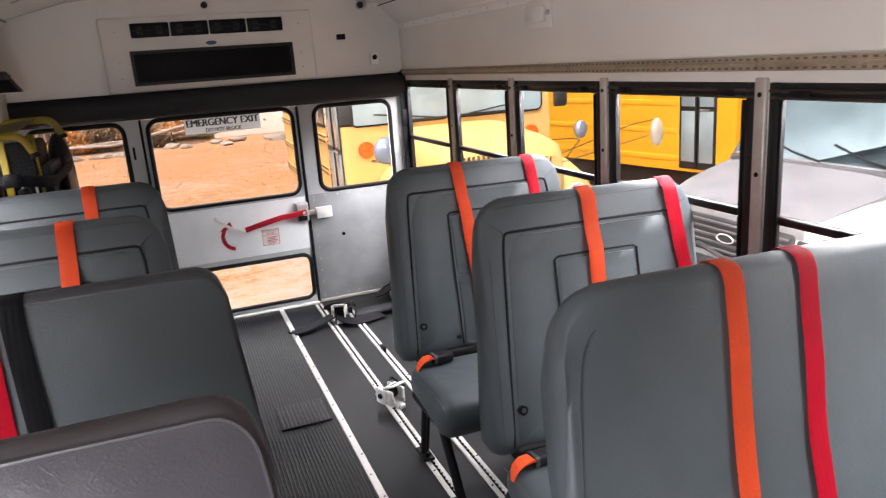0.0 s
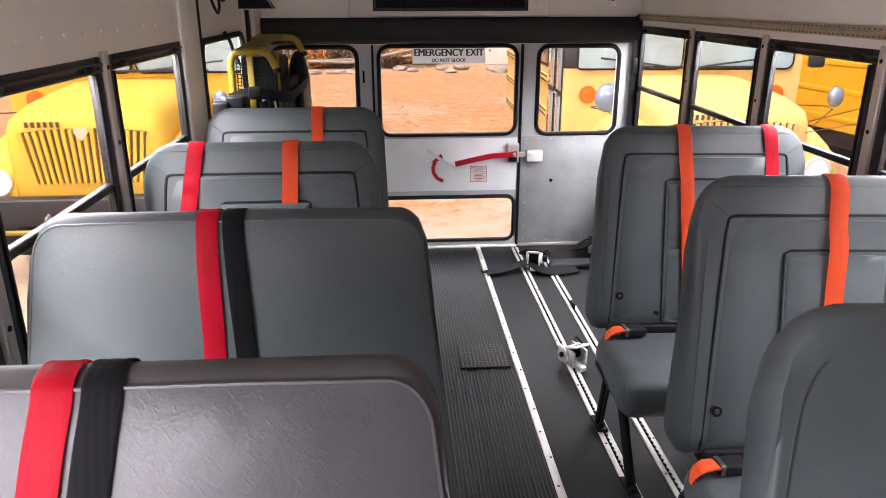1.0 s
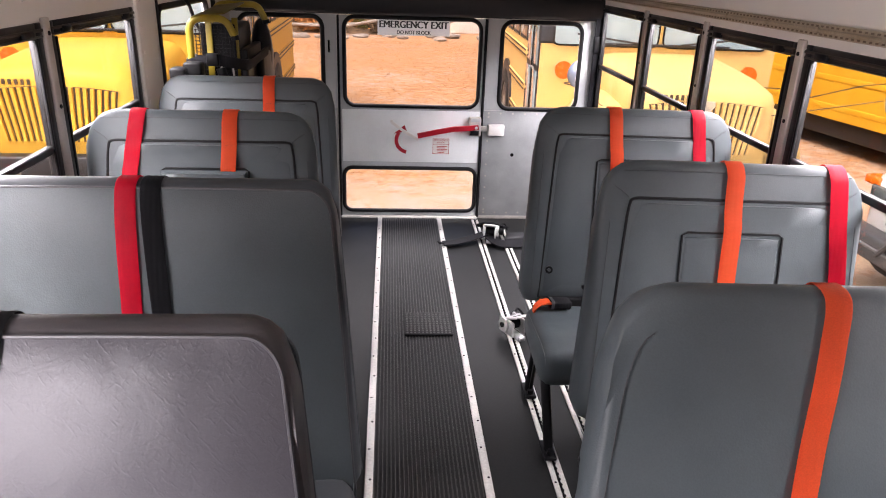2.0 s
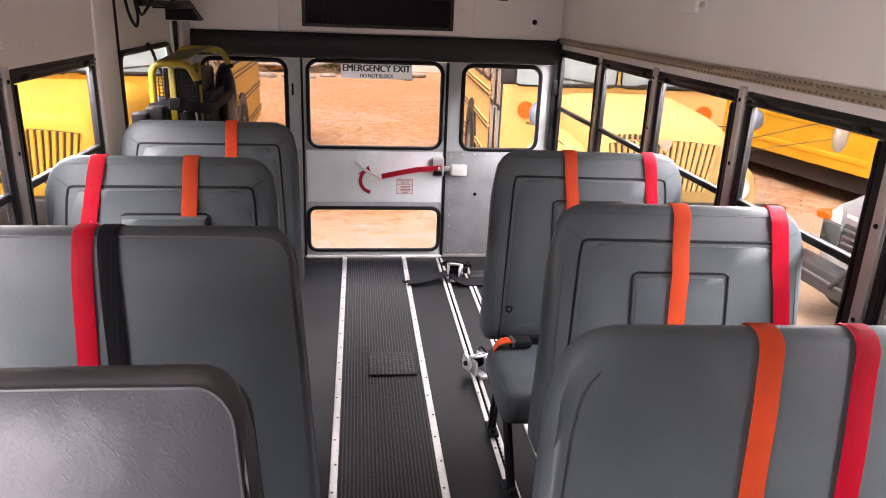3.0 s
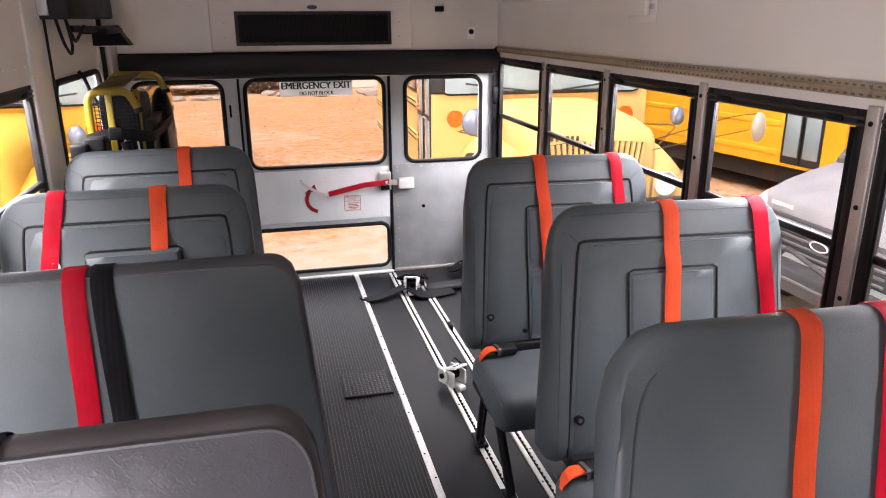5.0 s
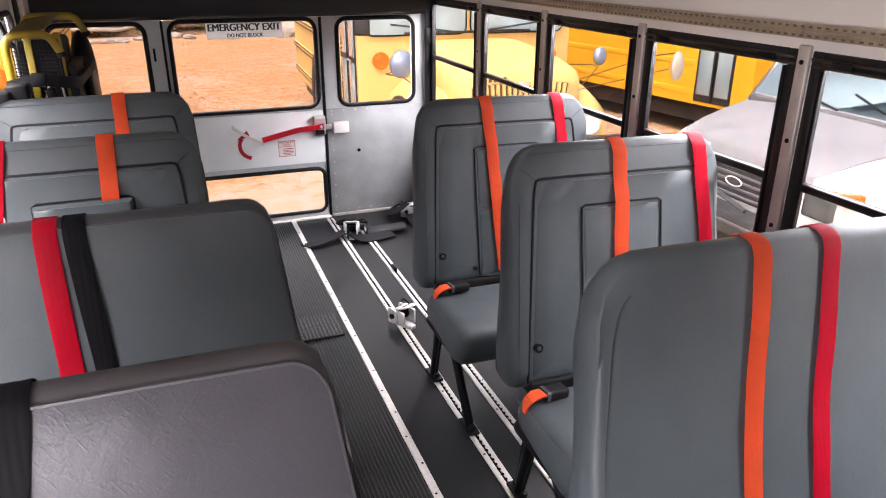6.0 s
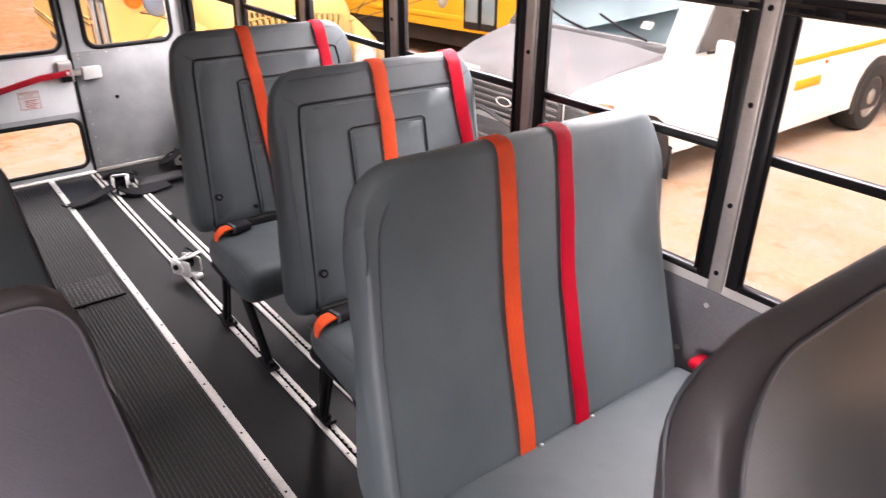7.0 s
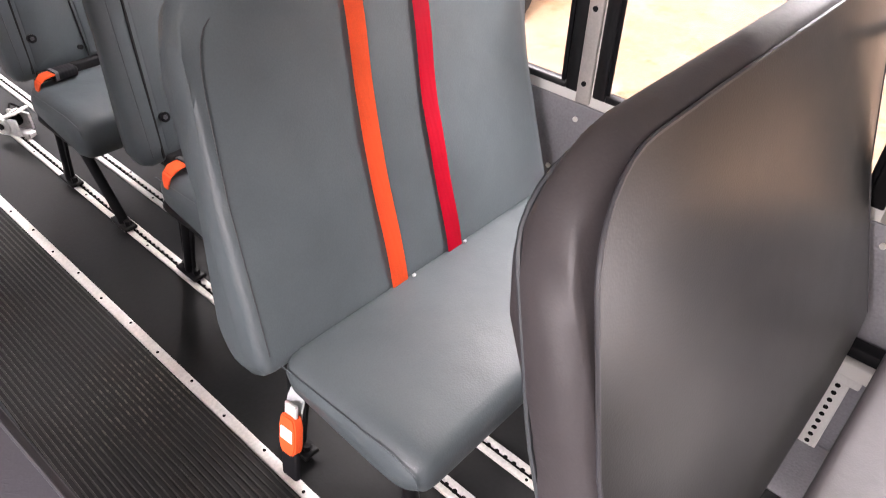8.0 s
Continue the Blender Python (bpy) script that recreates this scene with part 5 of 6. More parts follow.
part("control_box", box(-0.16, -0.09, -0.44, -0.36, 0.92, 1.06, 0.01), M["black"], lift)

# ---- corner belt at the rear right ----
hang = tagged(empty("hanging_strap", (1.082, -0.045, 1.0)), "black webbing strap and clip hanging in the rear corner", "strap")
part("webbing", box(-0.018, 0.018, -0.004, 0.004, -0.40, 0.37, 0.002), M["blackweb"], hang)
part("clip", box(-0.021, 0.021, -0.016, 0.010, 0.06, 0.16, 0.006), M["black"], hang)
part("anchor", disc((0, -0.01, 0.375), (0, 1, 0), 0.018, 0.02, 10), M["black"], hang)

# ---- wall anchor under the foremost right-hand bench ----
# paler patch added over the floor beside the wall
structure(part("trim", box(0.90, HALF - 0.008, -4.62, -4.12, 0.0, 0.006, 0.002), M["lining"]), "pale embossed patch added on the floor by the wall")
anchor = tagged(empty("wall_anchor", (HALF - 0.012, -4.37, 0)), "white perforated wall anchor channel beside the seat", "anchor channel")
part("channel", box(-0.012, 0.004, -0.022, 0.022, 0.0, 0.25, 0.003), M["white"], anchor)
part("clamp", box(-0.02, 0.004, -0.04, 0.04, 0.235, 0.265, 0.004), M["white"], anchor)
b = bmesh.new()
for k in range(9):
    disc((-0.0125, 0, 0.02 + k * 0.025), (1, 0, 0), 0.006, 0.003, 8, b)
tagged(part("channel_hole", b, M["hole"], anchor), kind="stuff")

# ---- the yard outside ----
GZ = -0.75
gm = ground_mat()
b = bmesh.new()
N = 60
xs = [math.copysign(abs(u) ** 2.2 * 400, u) for u in (2 * k / N - 1 for k in range(N + 1))]
grid = [[b.verts.new((x, y, GZ + (0.02 * noise.noise((x * 0.5, y * 0.5, 0)) if abs(x) + abs(y) < 60 else 0))) for x in xs] for y in xs]
for r0, r1 in zip(grid, grid[1:]):
    for k in range(N):
        b.faces.new((r0[k], r0[k + 1], r1[k + 1], r1[k]))
ground = structure(part("ground", b, gm, smooth=True), "tan dirt yard with drifts of rusty fallen leaves")


def wheel(parent, x, y, r, w, side):
    t = part("wheel", loft([[(x + side * d, y + rr * math.cos(a), r + rr * math.sin(a)) for a in (2 * math.pi * k / 28 for k in range(28))] for d, rr in ((-w, r * 0.55), (-w, r * 0.92), (-w * 0.85, r), (-w * 0.1, r), (0.0, r * 0.93), (0.0, r * 0.62), (-0.03, r * 0.60))]), M["tyre"], parent, "worn black tyre")
    part("rim", loft([[(x + side * d, y + rr * math.cos(a), r + rr * math.sin(a)) for a in (2 * math.pi * k / 28 for k in range(28))] for d, rr in ((-0.02, r * 0.61), (-0.01, r * 0.56), (-0.07, r * 0.5), (-0.06, r * 0.3), (-0.01, r * 0.22), (0.0, r * 0.12))]), M["rim"], t, "dull steel rim")
    return t


def wheel_arch(parent, x, y, z, r, side, depth=0.2):
    """Dark opening above a wheel: a half round that stands hardly proud of the panel."""
    prof = [(y + r * math.cos(a), z + r * math.sin(a)) for a in (math.pi * k / 18 for k in range(19))] + [(y - r, z - 0.12), (y + r, z - 0.12)]
    part("wheel_arch", loft([[(x - side * d, u, v) for u, v in prof] for d in (depth, 0.0)]), M["busblack"], parent, smooth=30)


def grille(parent, y, w, z0, z1, n_slats, body):
    """Slatted grille that narrows downwards, with a dip in the middle for the badge."""
    top = lambda x: z1 - 0.035 * (abs(x) / (w / 2)) ** 2 - 0.085 * max(0, 1 - abs(x) / 0.085)
    wide = lambda z: 0.86 + 0.14 * (z - z0) / (z1 - z0)
    xs = [-w / 2 + w * k / 24 for k in range(25)]
    rim = [(x, top(x)) for x in xs] + [(x, z0) for x in xs[::-1]]
    part("grille_recess", loft([[(x * wide(z), yy, z) for x, z in rim] for yy in (y - 0.004, y + 0.02)]), M["rubrail"], parent, smooth=30)
    for k in range(n_slats):
        x, h = -w / 2 + w * (k + 0.5) / n_slats, w / n_slats * 0.29
        zt = top(x) - 0.003
        b = loft([[((x - h) * wide(z), y, z), ((x - h * 0.8) * wide(z), y - 0.026, z), ((x + h * 0.8) * wide(z), y - 0.026, z), ((x + h) * wide(z), y, z)] for z in (z0 + 0.004, zt)])
        part("grille_slat", b, body, parent, smooth=30)


def school_bus(place, rz, label, paint, trimmed, length=6.2, rear_axle=4.6, sill=1.5, rails="rubrail", door_glass="busglass", mirrors=True, door_from=0.08):
    """A bonneted school bus: nose at y = 0, pointing to -y, standing on z = 0."""
    bus = tagged(empty("school_bus", place, rz), label, "school bus", "parked school buses")
    pm, tm = M[paint], M[trimmed]
    # bonnet with soft shoulders
    rings = []
    for y, hw, zt, zb in ((-0.02, 0.54, 1.26, 0.72), (0.0, 0.585, 1.36, 0.68), (0.06, 0.61, 1.42, 0.66), (0.35, 0.63, 1.46, 0.66), (0.85, 0.655, 1.49, 0.66), (1.46, 0.69, 1.515, 0.66)):
        sec = [(-hw, zb), (-hw, zt - 0.26), (-hw * 0.985, zt - 0.15), (-hw * 0.93, zt - 0.075), (-hw * 0.83, zt - 0.03), (-hw * 0.65, zt - 0.008), (-hw * 0.3, zt), (hw * 0.3, zt), (hw * 0.65, zt - 0.008), (hw * 0.83, zt - 0.03), (hw * 0.93, zt - 0.075), (hw * 0.985, zt - 0.15), (hw, zt - 0.26), (hw, zb)]
        rings.append([(x, y, z) for x, z in sec])
    hood = part("bonnet", loft(rings), pm, bus, smooth=60)
    grille(hood, -0.022, 0.99, 0.845, 1.285, 18, pm)
    b = bmesh.new()
    vs = [b.verts.new((x, -0.05, z)) for x, z in ((-0.05, 1.295), (0.05, 1.295), (0.055, 1.25), (0, 1.185), (-0.055, 1.25))]
    b.faces.new(vs)
    bmesh.ops.solidify(b, geom=b.faces[:], thickness=0.012)
    part("nose_badge", b, M["badge"], hood, "pale shield shaped badge")
    bars = bmesh.new()
    for k in range(6):
        box(-0.42 + k * 0.047, -0.397 + k * 0.047, -0.026, -0.016, 1.292, 1.335, 0, 1, bars)
    part("number_bars", bars, M["rubrail"], hood, "worn dark number", smooth=False)
    # wings
    for s in (-1, 1):
        rings = []
        for y, zt in ((0.02, 0.98), (0.10, 1.12), (0.35, 1.20), (0.8, 1.22), (1.15, 1.20), (1.42, 1.10)):
            rings.append([(s * x, y, z) for x, z in ((0.55, zt - 0.08), (0.66, zt), (0.80, zt - 0.04), (0.90, zt - 0.15), (0.93, zt - 0.42), (0.57, zt - 0.42))])
        wing = part("wing", loft(rings), pm, bus, smooth=60)
        lamp = part("headlight", disc((s * 0.72, 0.05, 0.86), (0, -1, 0), 0.10, 0.09, 20), M["vanwhite"], wing, "round pale headlight")
        part("headlight_ring", tube([(s * 0.72 + 0.105 * math.cos(a), 0.005, 0.86 + 0.105 * math.sin(a)) for a in (math.pi * k / 10 for k in range(20))], 0.014, 6, closed=True), M["chrome"], lamp)
        part("amber_lamp", disc((s * 0.95, 1.45, 1.32), (0, -1, 0), 0.088, 0.05, 24), M["amber"], wing, "round orange turn lamp")
        wheel_arch(wing, s * 0.936, 0.78, 0.52, 0.55, s)
        wheel(bus, s * 0.96, 0.78, 0.49, 0.26, s)
    part("bumper", box(-1.12, 1.12, -0.16, -0.02, 0.53, 0.75, 0.02), M["busblack"], bus, "black front bumper")
    part("gate_arm", tube([(-1.0, -0.2, 0.50), (0.9, -0.2, 0.48)], 0.022, 8), M["yellow"], bus, "yellow crossing gate arm folded along the bumper")
    part("tow_hook", tube(bend([(-0.3, -0.15, 0.62), (-0.3, -0.24, 0.6), (-0.3, -0.15, 0.54)], 0.04, 3), 0.016, 6), M["rim"], bus)
    # body
    hw, y0, y1 = 1.19, 1.45, 1.45 + length
    sec = [(-hw, 0.46), (-hw, 2.05), (-hw * 0.97, 2.45), (-hw * 0.8, 2.75), (-hw * 0.4, 2.9), (hw * 0.4, 2.9), (hw * 0.8, 2.75), (hw * 0.97, 2.45), (hw, 2.05), (hw, 0.46)]
    body = part("body", loft([[(x, y, z) for x, z in sec] for y in (y0, y1)]), pm, bus, smooth=35)
    # black block added to give the dark shadow below the skirt
    part("chassis", box(-hw + 0.12, hw - 0.12, y0 + 0.1, y1 - 0.1, 0.2, 0.47, 0.02), M["busblack"], bus, "black block for the shadow under the floor")
    # windscreen in two panes
    for s in (-1, 1):
        b = sheet(rrect(min(s * 0.025, s * 1.09), max(s * 0.025, s * 1.09), 1.57, 2.42, 0.07), [], -0.02, lambda u, v, d: (u, y0 - 0.004 + d, v))
        part("windscreen", b, M["windscreen"], bus, "pale windscreen coloured like the sky it reflects")
        part("windscreen_seal", tube([(u, y0 - 0.02, v) for u, v in rrect(min(s * 0.025, s * 1.09), max(s * 0.025, s * 1.09), 1.57, 2.42, 0.07)], 0.011, 6, closed=True), M["rubber"], bus)
        part("wiper", tube([(s * 0.2, y0 - 0.05, 1.60), (s * 0.85, y0 - 0.06, 1.68)], 0.010, 6), M["busblack"], bus)
    part("cowl_vent", box(-0.7, 0.7, y0 - 0.05, y0, 1.575, 1.60, 0.006), M["busblack"], bus)
    for s in (-1, 1):
        first = 2.45 if s < 0 else 1.75
        k = 0
        y = y0 + (first - 1.45)
        while y + 0.62 < y1:
            win = part("side_window", box(*sorted((s * (hw - 0.012), s * (hw + 0.006))), y, y + 0.60, sill, 2.26, 0.02), M["busblack"], body)
            part("window_pane", box(*sorted((s * (hw + 0.001), s * (hw + 0.009))), y + 0.035, y + 0.565, sill + 0.04, (sill + 2.22) / 2 - 0.015, 0.004), M["busglass"], win)
            part("window_pane", box(*sorted((s * (hw + 0.001), s * (hw + 0.009))), y + 0.035, y + 0.565, (sill + 2.22) / 2 + 0.015, 2.22, 0.004), M["busglass"], win)
            y += 0.70
        for z in (0.62, 1.00, 1.38):
            part("rub_rail", box(*sorted((s * (hw - 0.01), s * (hw + (0.022 if rails == "rubrail" else 0.007)))), y0 + (0.95 if s < 0 else 0.1), y1 - 0.02, z - 0.04, z + 0.04, 0.008), pm, body, "ribbed rub rail")
            for dz in (-0.028, 0.026) if rails == "rubrail" else ():
                part("rail_rib", box(*sorted((s * (hw + 0.02), s * (hw + 0.027))), y0 + (0.95 if s < 0 else 0.1), y1 - 0.03, z + dz - 0.010, z + dz + 0.010, 0.003), M[rails], body)
        wheel_arch(body, s * (hw + 0.026), rear_axle, 0.52, 0.58, s)
        wheel(bus, s * (hw + 0.04), rear_axle, 0.49, 0.26, s)
    # folding entrance door on the kerb side
    s = -1
    d0, d1 = y0 + door_from, y0 + 0.90
    dr = part("entrance_door", box(-hw - 0.012, -hw + 0.02, d0, d1, 0.50, 2.30, 0.01), M["busblack"], bus, "black framed folding entrance door")
    leaf = (d1 - d0) / 2
    for k in range(2):
        for z0, z1 in ((0.60, 1.28), (1.34, 2.2)):
            part("door_pane", box(-hw - 0.02, -hw - 0.008, d0 + leaf * k + 0.04, d0 + leaf * (k + 1) - 0.04, z0, z1, 0.004), M[door_glass], dr)
    part("door_seal", box(-hw - 0.022, -hw - 0.01, d0 + leaf - 0.012, d0 + leaf + 0.012, 0.52, 2.28, 0.003), M["rubber"], dr)
    part("door_rail", tube([(-hw - 0.03, d0 + leaf * 0.35, 1.3), (-hw - 0.03, d0 + leaf * 0.8, 1.3)], 0.01, 6), M["rim"], dr)
    # mirrors on arms
    for s in (-1, 1):
        arm = part("mirror_arm", tube(bend([(s * 0.75, 1.2, 1.25), (s * 1.1, 0.7, 1.3), (s * 1.0, 0.43, 1.31)], 0.1, 4), 0.006, 6), M["rubrail"], bus)
        b = bmesh.new()
        bmesh.ops.create_uvsphere(b, u_segments=16, v_segments=10, radius=1)
        moved(b, Matrix.Translation((s * 1.0, 0.41, 1.42)) @ Matrix.Diagonal((0.115, 0.06, 0.125, 1) if s < 0 else (0.07, 0.05, 0.09, 1)))
        part("convex_mirror", b, M["bowl"], arm, "round convex mirror")
        part("mirror_stay", tube([(s * 0.7, 0.3, 1.1), (s * 1.0, 0.43, 1.31)], 0.005, 6), M["rubrail"], arm)
        if not mirrors:
            continue
        part("side_mirror", box(s * 1.19 - 0.08, s * 1.19 + 0.08, 1.15, 1.21, 1.60, 1.82, 0.03, 3), M["busblack"], arm, "black rear view mirror")
        part("side_mirror_arm", tube([(s * 1.15, 1.45, 2.2), (s * 1.19, 1.2, 1.8)], 0.012, 6), M["busblack"], arm)
    return bus


pale_bus = school_bus((2.50, 1.46, GZ), -2.5, "pale yellow bonneted school bus parked nose-on in the yard", "buspale", "busyellow", 5.2, 4.2, door_glass="windscreen")
long_arm = part("mirror_arm", tube(bend([(0.80, 0.6, 1.15), (1.12, -0.3, 1.50), (1.16, -0.6, 1.56)], 0.1, 4), 0.005, 6), M["rubrail"], pale_bus)
part("mirror_stay", tube([(0.55, 0.0, 1.18), (1.13, -0.55, 1.42)], 0.004, 6), M["rubrail"], pale_bus)
b = bmesh.new()
bmesh.ops.create_uvsphere(b, u_segments=16, v_segments=10, radius=1)
part("cross_mirror", moved(b, Matrix.Translation((1.16, -0.62, 1.45)) @ Matrix.Diagonal((0.062, 0.042, 0.125, 1))), M["mirror"], long_arm, "cream elongated cross-view mirror")
school_bus((-2.78, 1.52, GZ), 1.5, "yellow bonneted school bus with slatted grille parked nose-on", "busmid", "busyellow", 5.1, 4.15)
school_bus((7.80, 1.54, GZ), 9.8, "bright yellow school bus parked at an angle, side-on", "busyellow", "busyellow", 7.2, 6.5, 1.95, "busyellow", "windscreen", False, 0.30)


def cutaway_van(place, rz):
    """White cutaway van with a grey bonnet: nose at y = 0, pointing to -y."""
    van = tagged(empty("shuttle_van", place, rz), "white cutaway van with faded grey bonnet and yellow stripe", "van")
    rings = []
    for y, hw, zt, zb in ((0.0, 0.80, 0.935, 0.52), (0.04, 0.88, 0.985, 0.46), (0.25, 0.93, 1.045, 0.38), (0.50, 0.95, 1.095, 0.35), (0.82, 0.955, 1.15, 0.34)):
        rings.append([(x, y, z) for x, z in ((-hw, zb), (-hw * 1.01, zt - 0.22), (-hw * 0.96, zt - 0.08), (-hw * 0.86, zt - 0.012), (hw * 0.86, zt - 0.012), (hw * 0.96, zt - 0.08), (hw * 1.01, zt - 0.22), (hw, zb))])
    part("front_wings", loft(rings), M["vanwhite"], van, smooth=50)
    rings = []
    for y, hw, zt in ((-0.005, 0.66, 0.945), (0.04, 0.74, 0.998), (0.25, 0.79, 1.065), (0.50, 0.83, 1.12), (0.79, 0.86, 1.175)):
        rings.append([(x, y, z) for x, z in ((-hw, zt - 0.10), (-hw, zt - 0.02), (-hw * 0.6, zt + 0.012), (-hw * 0.3, zt + 0.018), (hw * 0.3, zt + 0.018), (hw * 0.6, zt + 0.012), (hw, zt - 0.02), (hw, zt - 0.10))])
    hood = part("bonnet", loft(rings), M["vangrey"], van, "faded matt grey bonnet", smooth=40)
    num = bmesh.new()
    for k in range(6):
        box(-0.60 + k * 0.042, -0.573 + k * 0.042, -0.012, -0.004, 0.915, 0.945, 0, 1, num)
    part("number_bars", num, M["vanwhite"], hood, "pale number", smooth=False)
    g = part("grille", box(-0.60, 0.60, -0.03, 0.02, 0.58, 0.87, 0.02), M["vandark"], van, "dark plastic grille")
    for k in range(5):
        part("grille_bar", box(-0.57, 0.57, -0.045, -0.02, 0.61 + k * 0.053, 0.63 + k * 0.053, 0.006), M["vanbar"], g)
    b = bmesh.new()
    bmesh.ops.create_uvsphere(b, u_segments=20, v_segments=8, radius=1)
    moved(b, Matrix.Translation((0, -0.05, 0.73)) @ Matrix.Diagonal((0.085, 0.012, 0.033, 1)))
    bd = part("maker_badge", b, M["vandark"], g, "plain dark oval badge with a bright rim")
    part("badge_rim", tube([(0.085 * math.cos(a), -0.056, 0.73 + 0.033 * math.sin(a)) for a in (math.pi * k / 12 for k in range(24))], 0.006, 6, closed=True), M["chrome"], bd)
    for s in (-1, 1):
        part("headlight", box(*sorted((s * 0.62, s * 0.86)), -0.02, 0.05, 0.66, 0.84, 0.02), M["busglass"], van, "clear rectangular headlight")
        part("turn_lamp", box(*sorted((s * 0.80, s * 0.975)), -0.004, 0.14, 0.82, 0.885, 0.015), M["amber"], van, "orange corner lamp")
        wheel_arch(van, s * 0.968, 0.50, 0.36, 0.385, s)
        wheel(van, s * 0.985, 0.50, 0.345, 0.22, s)
        part("mud_flap", box(*sorted((s * 0.80, s * 0.98)), 0.90, 0.92, 0.14, 0.42, 0.004), M["busblack"], van)
    part("bumper", box(-0.99, 0.99, -0.20, -0.01, 0.36, 0.55, 0.03), M["vandark"], van, "dark front bumper")
    part("bumper_strip", box(-0.9, 0.9, -0.215, -0.195, 0.46, 0.48, 0.006), M["vanbar"], van)
    part("push_bar", tube(bend([(-0.35, -0.22, 0.45), (-0.1, -0.24, 0.72), (0.35, -0.24, 0.62)], 0.05, 3), 0.018, 6), M["vandark"], van)
    # cab
    rings = []
    for y, hw, zt in ((0.81, 0.94, 1.18), (1.20, 0.94, 1.74), (1.60, 0.93, 1.86), (2.12, 0.95, 1.90)):
        rings.append([(x, y, z) for x, z in ((-hw, 0.34), (-hw * 1.01, 1.10), (-hw * 0.93, zt - 0.06), (-hw * 0.8, zt), (hw * 0.8, zt), (hw * 0.93, zt - 0.06), (hw * 1.01, 1.10), (hw, 0.34))])
    part("cab", loft(rings), M["vanwhite"], van, smooth=35)
    b = bmesh.new()
    vs = [b.verts.new(p) for p in ((-0.84, 0.832, 1.212), (0.84, 0.832, 1.212), (0.76, 1.17, 1.70), (-0.76, 1.17, 1.70))]
    b.faces.new(vs)
    bmesh.ops.solidify(b, geom=b.faces[:], thickness=-0.02)
    moved(b, Matrix.Translation((0, -0.012, 0.008)))
    part("windscreen", b, M["windscreen"], van, "large pale windscreen coloured like the sky it reflects")
    part("cowl", box(-0.85, 0.85, 0.765, 0.838, 1.15, 1.205, 0.012), M["vanbar"], van)
    for x0, x1 in ((-0.55, 0.05), (0.1, 0.68)):
        part("wiper", tube([(x1, 0.80, 1.222), ((x0 + x1) / 2, 0.85, 1.265), (x0, 0.90, 1.345)], 0.009, 6), M["busblack"], van)
    part("sticker", moved(box(-0.05, 0.05, -0.002, 0.002, -0.03, 0.03), Matrix.Translation((0.60, 0.885, 1.32)) @ pose(0, 0, 0, -34, 0, 0)), M["badge"], van, "small pale sticker", smooth=False)
    for s in (-1, 1):
        part("door_window", sheet([(1.06, 1.14), (1.68, 1.14), (1.68, 1.62), (1.36, 1.62)], [], 0.012, lambda u, v, d: (s * (0.947 - 0.07 * (v - 1.14) + d), u, v)), M["busglass"], van, "dark cab door window")
        mir = part("door_mirror", box(*sorted((s * 1.02, s * 1.16)), 1.20, 1.27, 1.10, 1.24, 0.03, 3), M["vanwhite"], van)
        part("mirror_arm", tube([(s * 0.94, 1.24, 1.12), (s * 1.04, 1.23, 1.15)], 0.014, 6), M["busblack"], mir)
        part("door_handle", box(*sorted((s * 0.945, s * 0.962)), 1.62, 1.74, 1.0, 1.03, 0.006), M["busblack"], van)
        part("door_gap", box(*sorted((s * 0.94, s * 0.951)), 1.84, 1.847, 0.45, 1.1), M["busblack"], van, smooth=False)
    # bus-type body behind the cab
    sec = [(-1.10, 0.30), (-1.10, 2.35), (-0.95, 2.6), (0.95, 2.6), (1.10, 2.35), (1.10, 0.30)]
    body = part("body", loft([[(x, y, z) for x, z in sec] for y in (2.12, 6.2)]), M["vanwhite"], van, smooth=35)
    for s in (-1, 1):
        part("stripe", box(*sorted((s * 1.095, s * 1.104)), 2.36, 6.18, 0.905, 0.955, 0.002), M["busyellow"], body, "yellow side stripe")
        part("placard", box(*sorted((s * 1.095, s * 1.104)), 2.46, 2.92, 0.665, 0.755, 0.002), M["busyellow"], body, "small yellow placard")
        part("hatch", box(*sorted((s * 1.095, s * 1.108)), 2.5, 3.3, 0.32, 0.56, 0.004), M["concrete"], body, "pale skirt hatch")
        part("marker", box(*sorted((s * 1.095, s * 1.112)), 2.93, 2.98, 0.85, 0.885, 0.004), M["amber"], body)
        y = 2.5
        while y + 0.8 < 6.2:
            part("side_window", box(*sorted((s * 1.095, s * 1.11)), y, y + 0.8, 1.45, 2.1, 0.01), M["busglass"], body)
            y += 0.9
        wheel_arch(body, s * 1.112, 4.12, 0.36, 0.42, s)
        wheel(van, s * 1.125, 4.12, 0.36, 0.30, s)
    return van


cutaway_van((3.54, -0.22, GZ), -90)


# ---- back of the yard ----
def rock(place, size, seed):
    b = bmesh.new()
    bmesh.ops.create_icosphere(b, subdivisions=2, radius=1)
    for v in b.verts:
        v.co *= 1 + 0.35 * noise.noise(v.co * 1.3 + Vector((seed, seed * 2.1, 0)))
        v.co = Vector((v.co.x * size[0], v.co.y * size[1], v.co.z * size[2]))
    ob = part("rock", moved(b, Matrix.Translation((0, 0, size[2] * 0.55))), M["rock"], smooth=30)
    ob.matrix_world = pose(*place, 0, 0, seed * 37)
    return tagged(ob, "pale broken rock at the yard's edge", "rock", "rocks along the yard's edge")


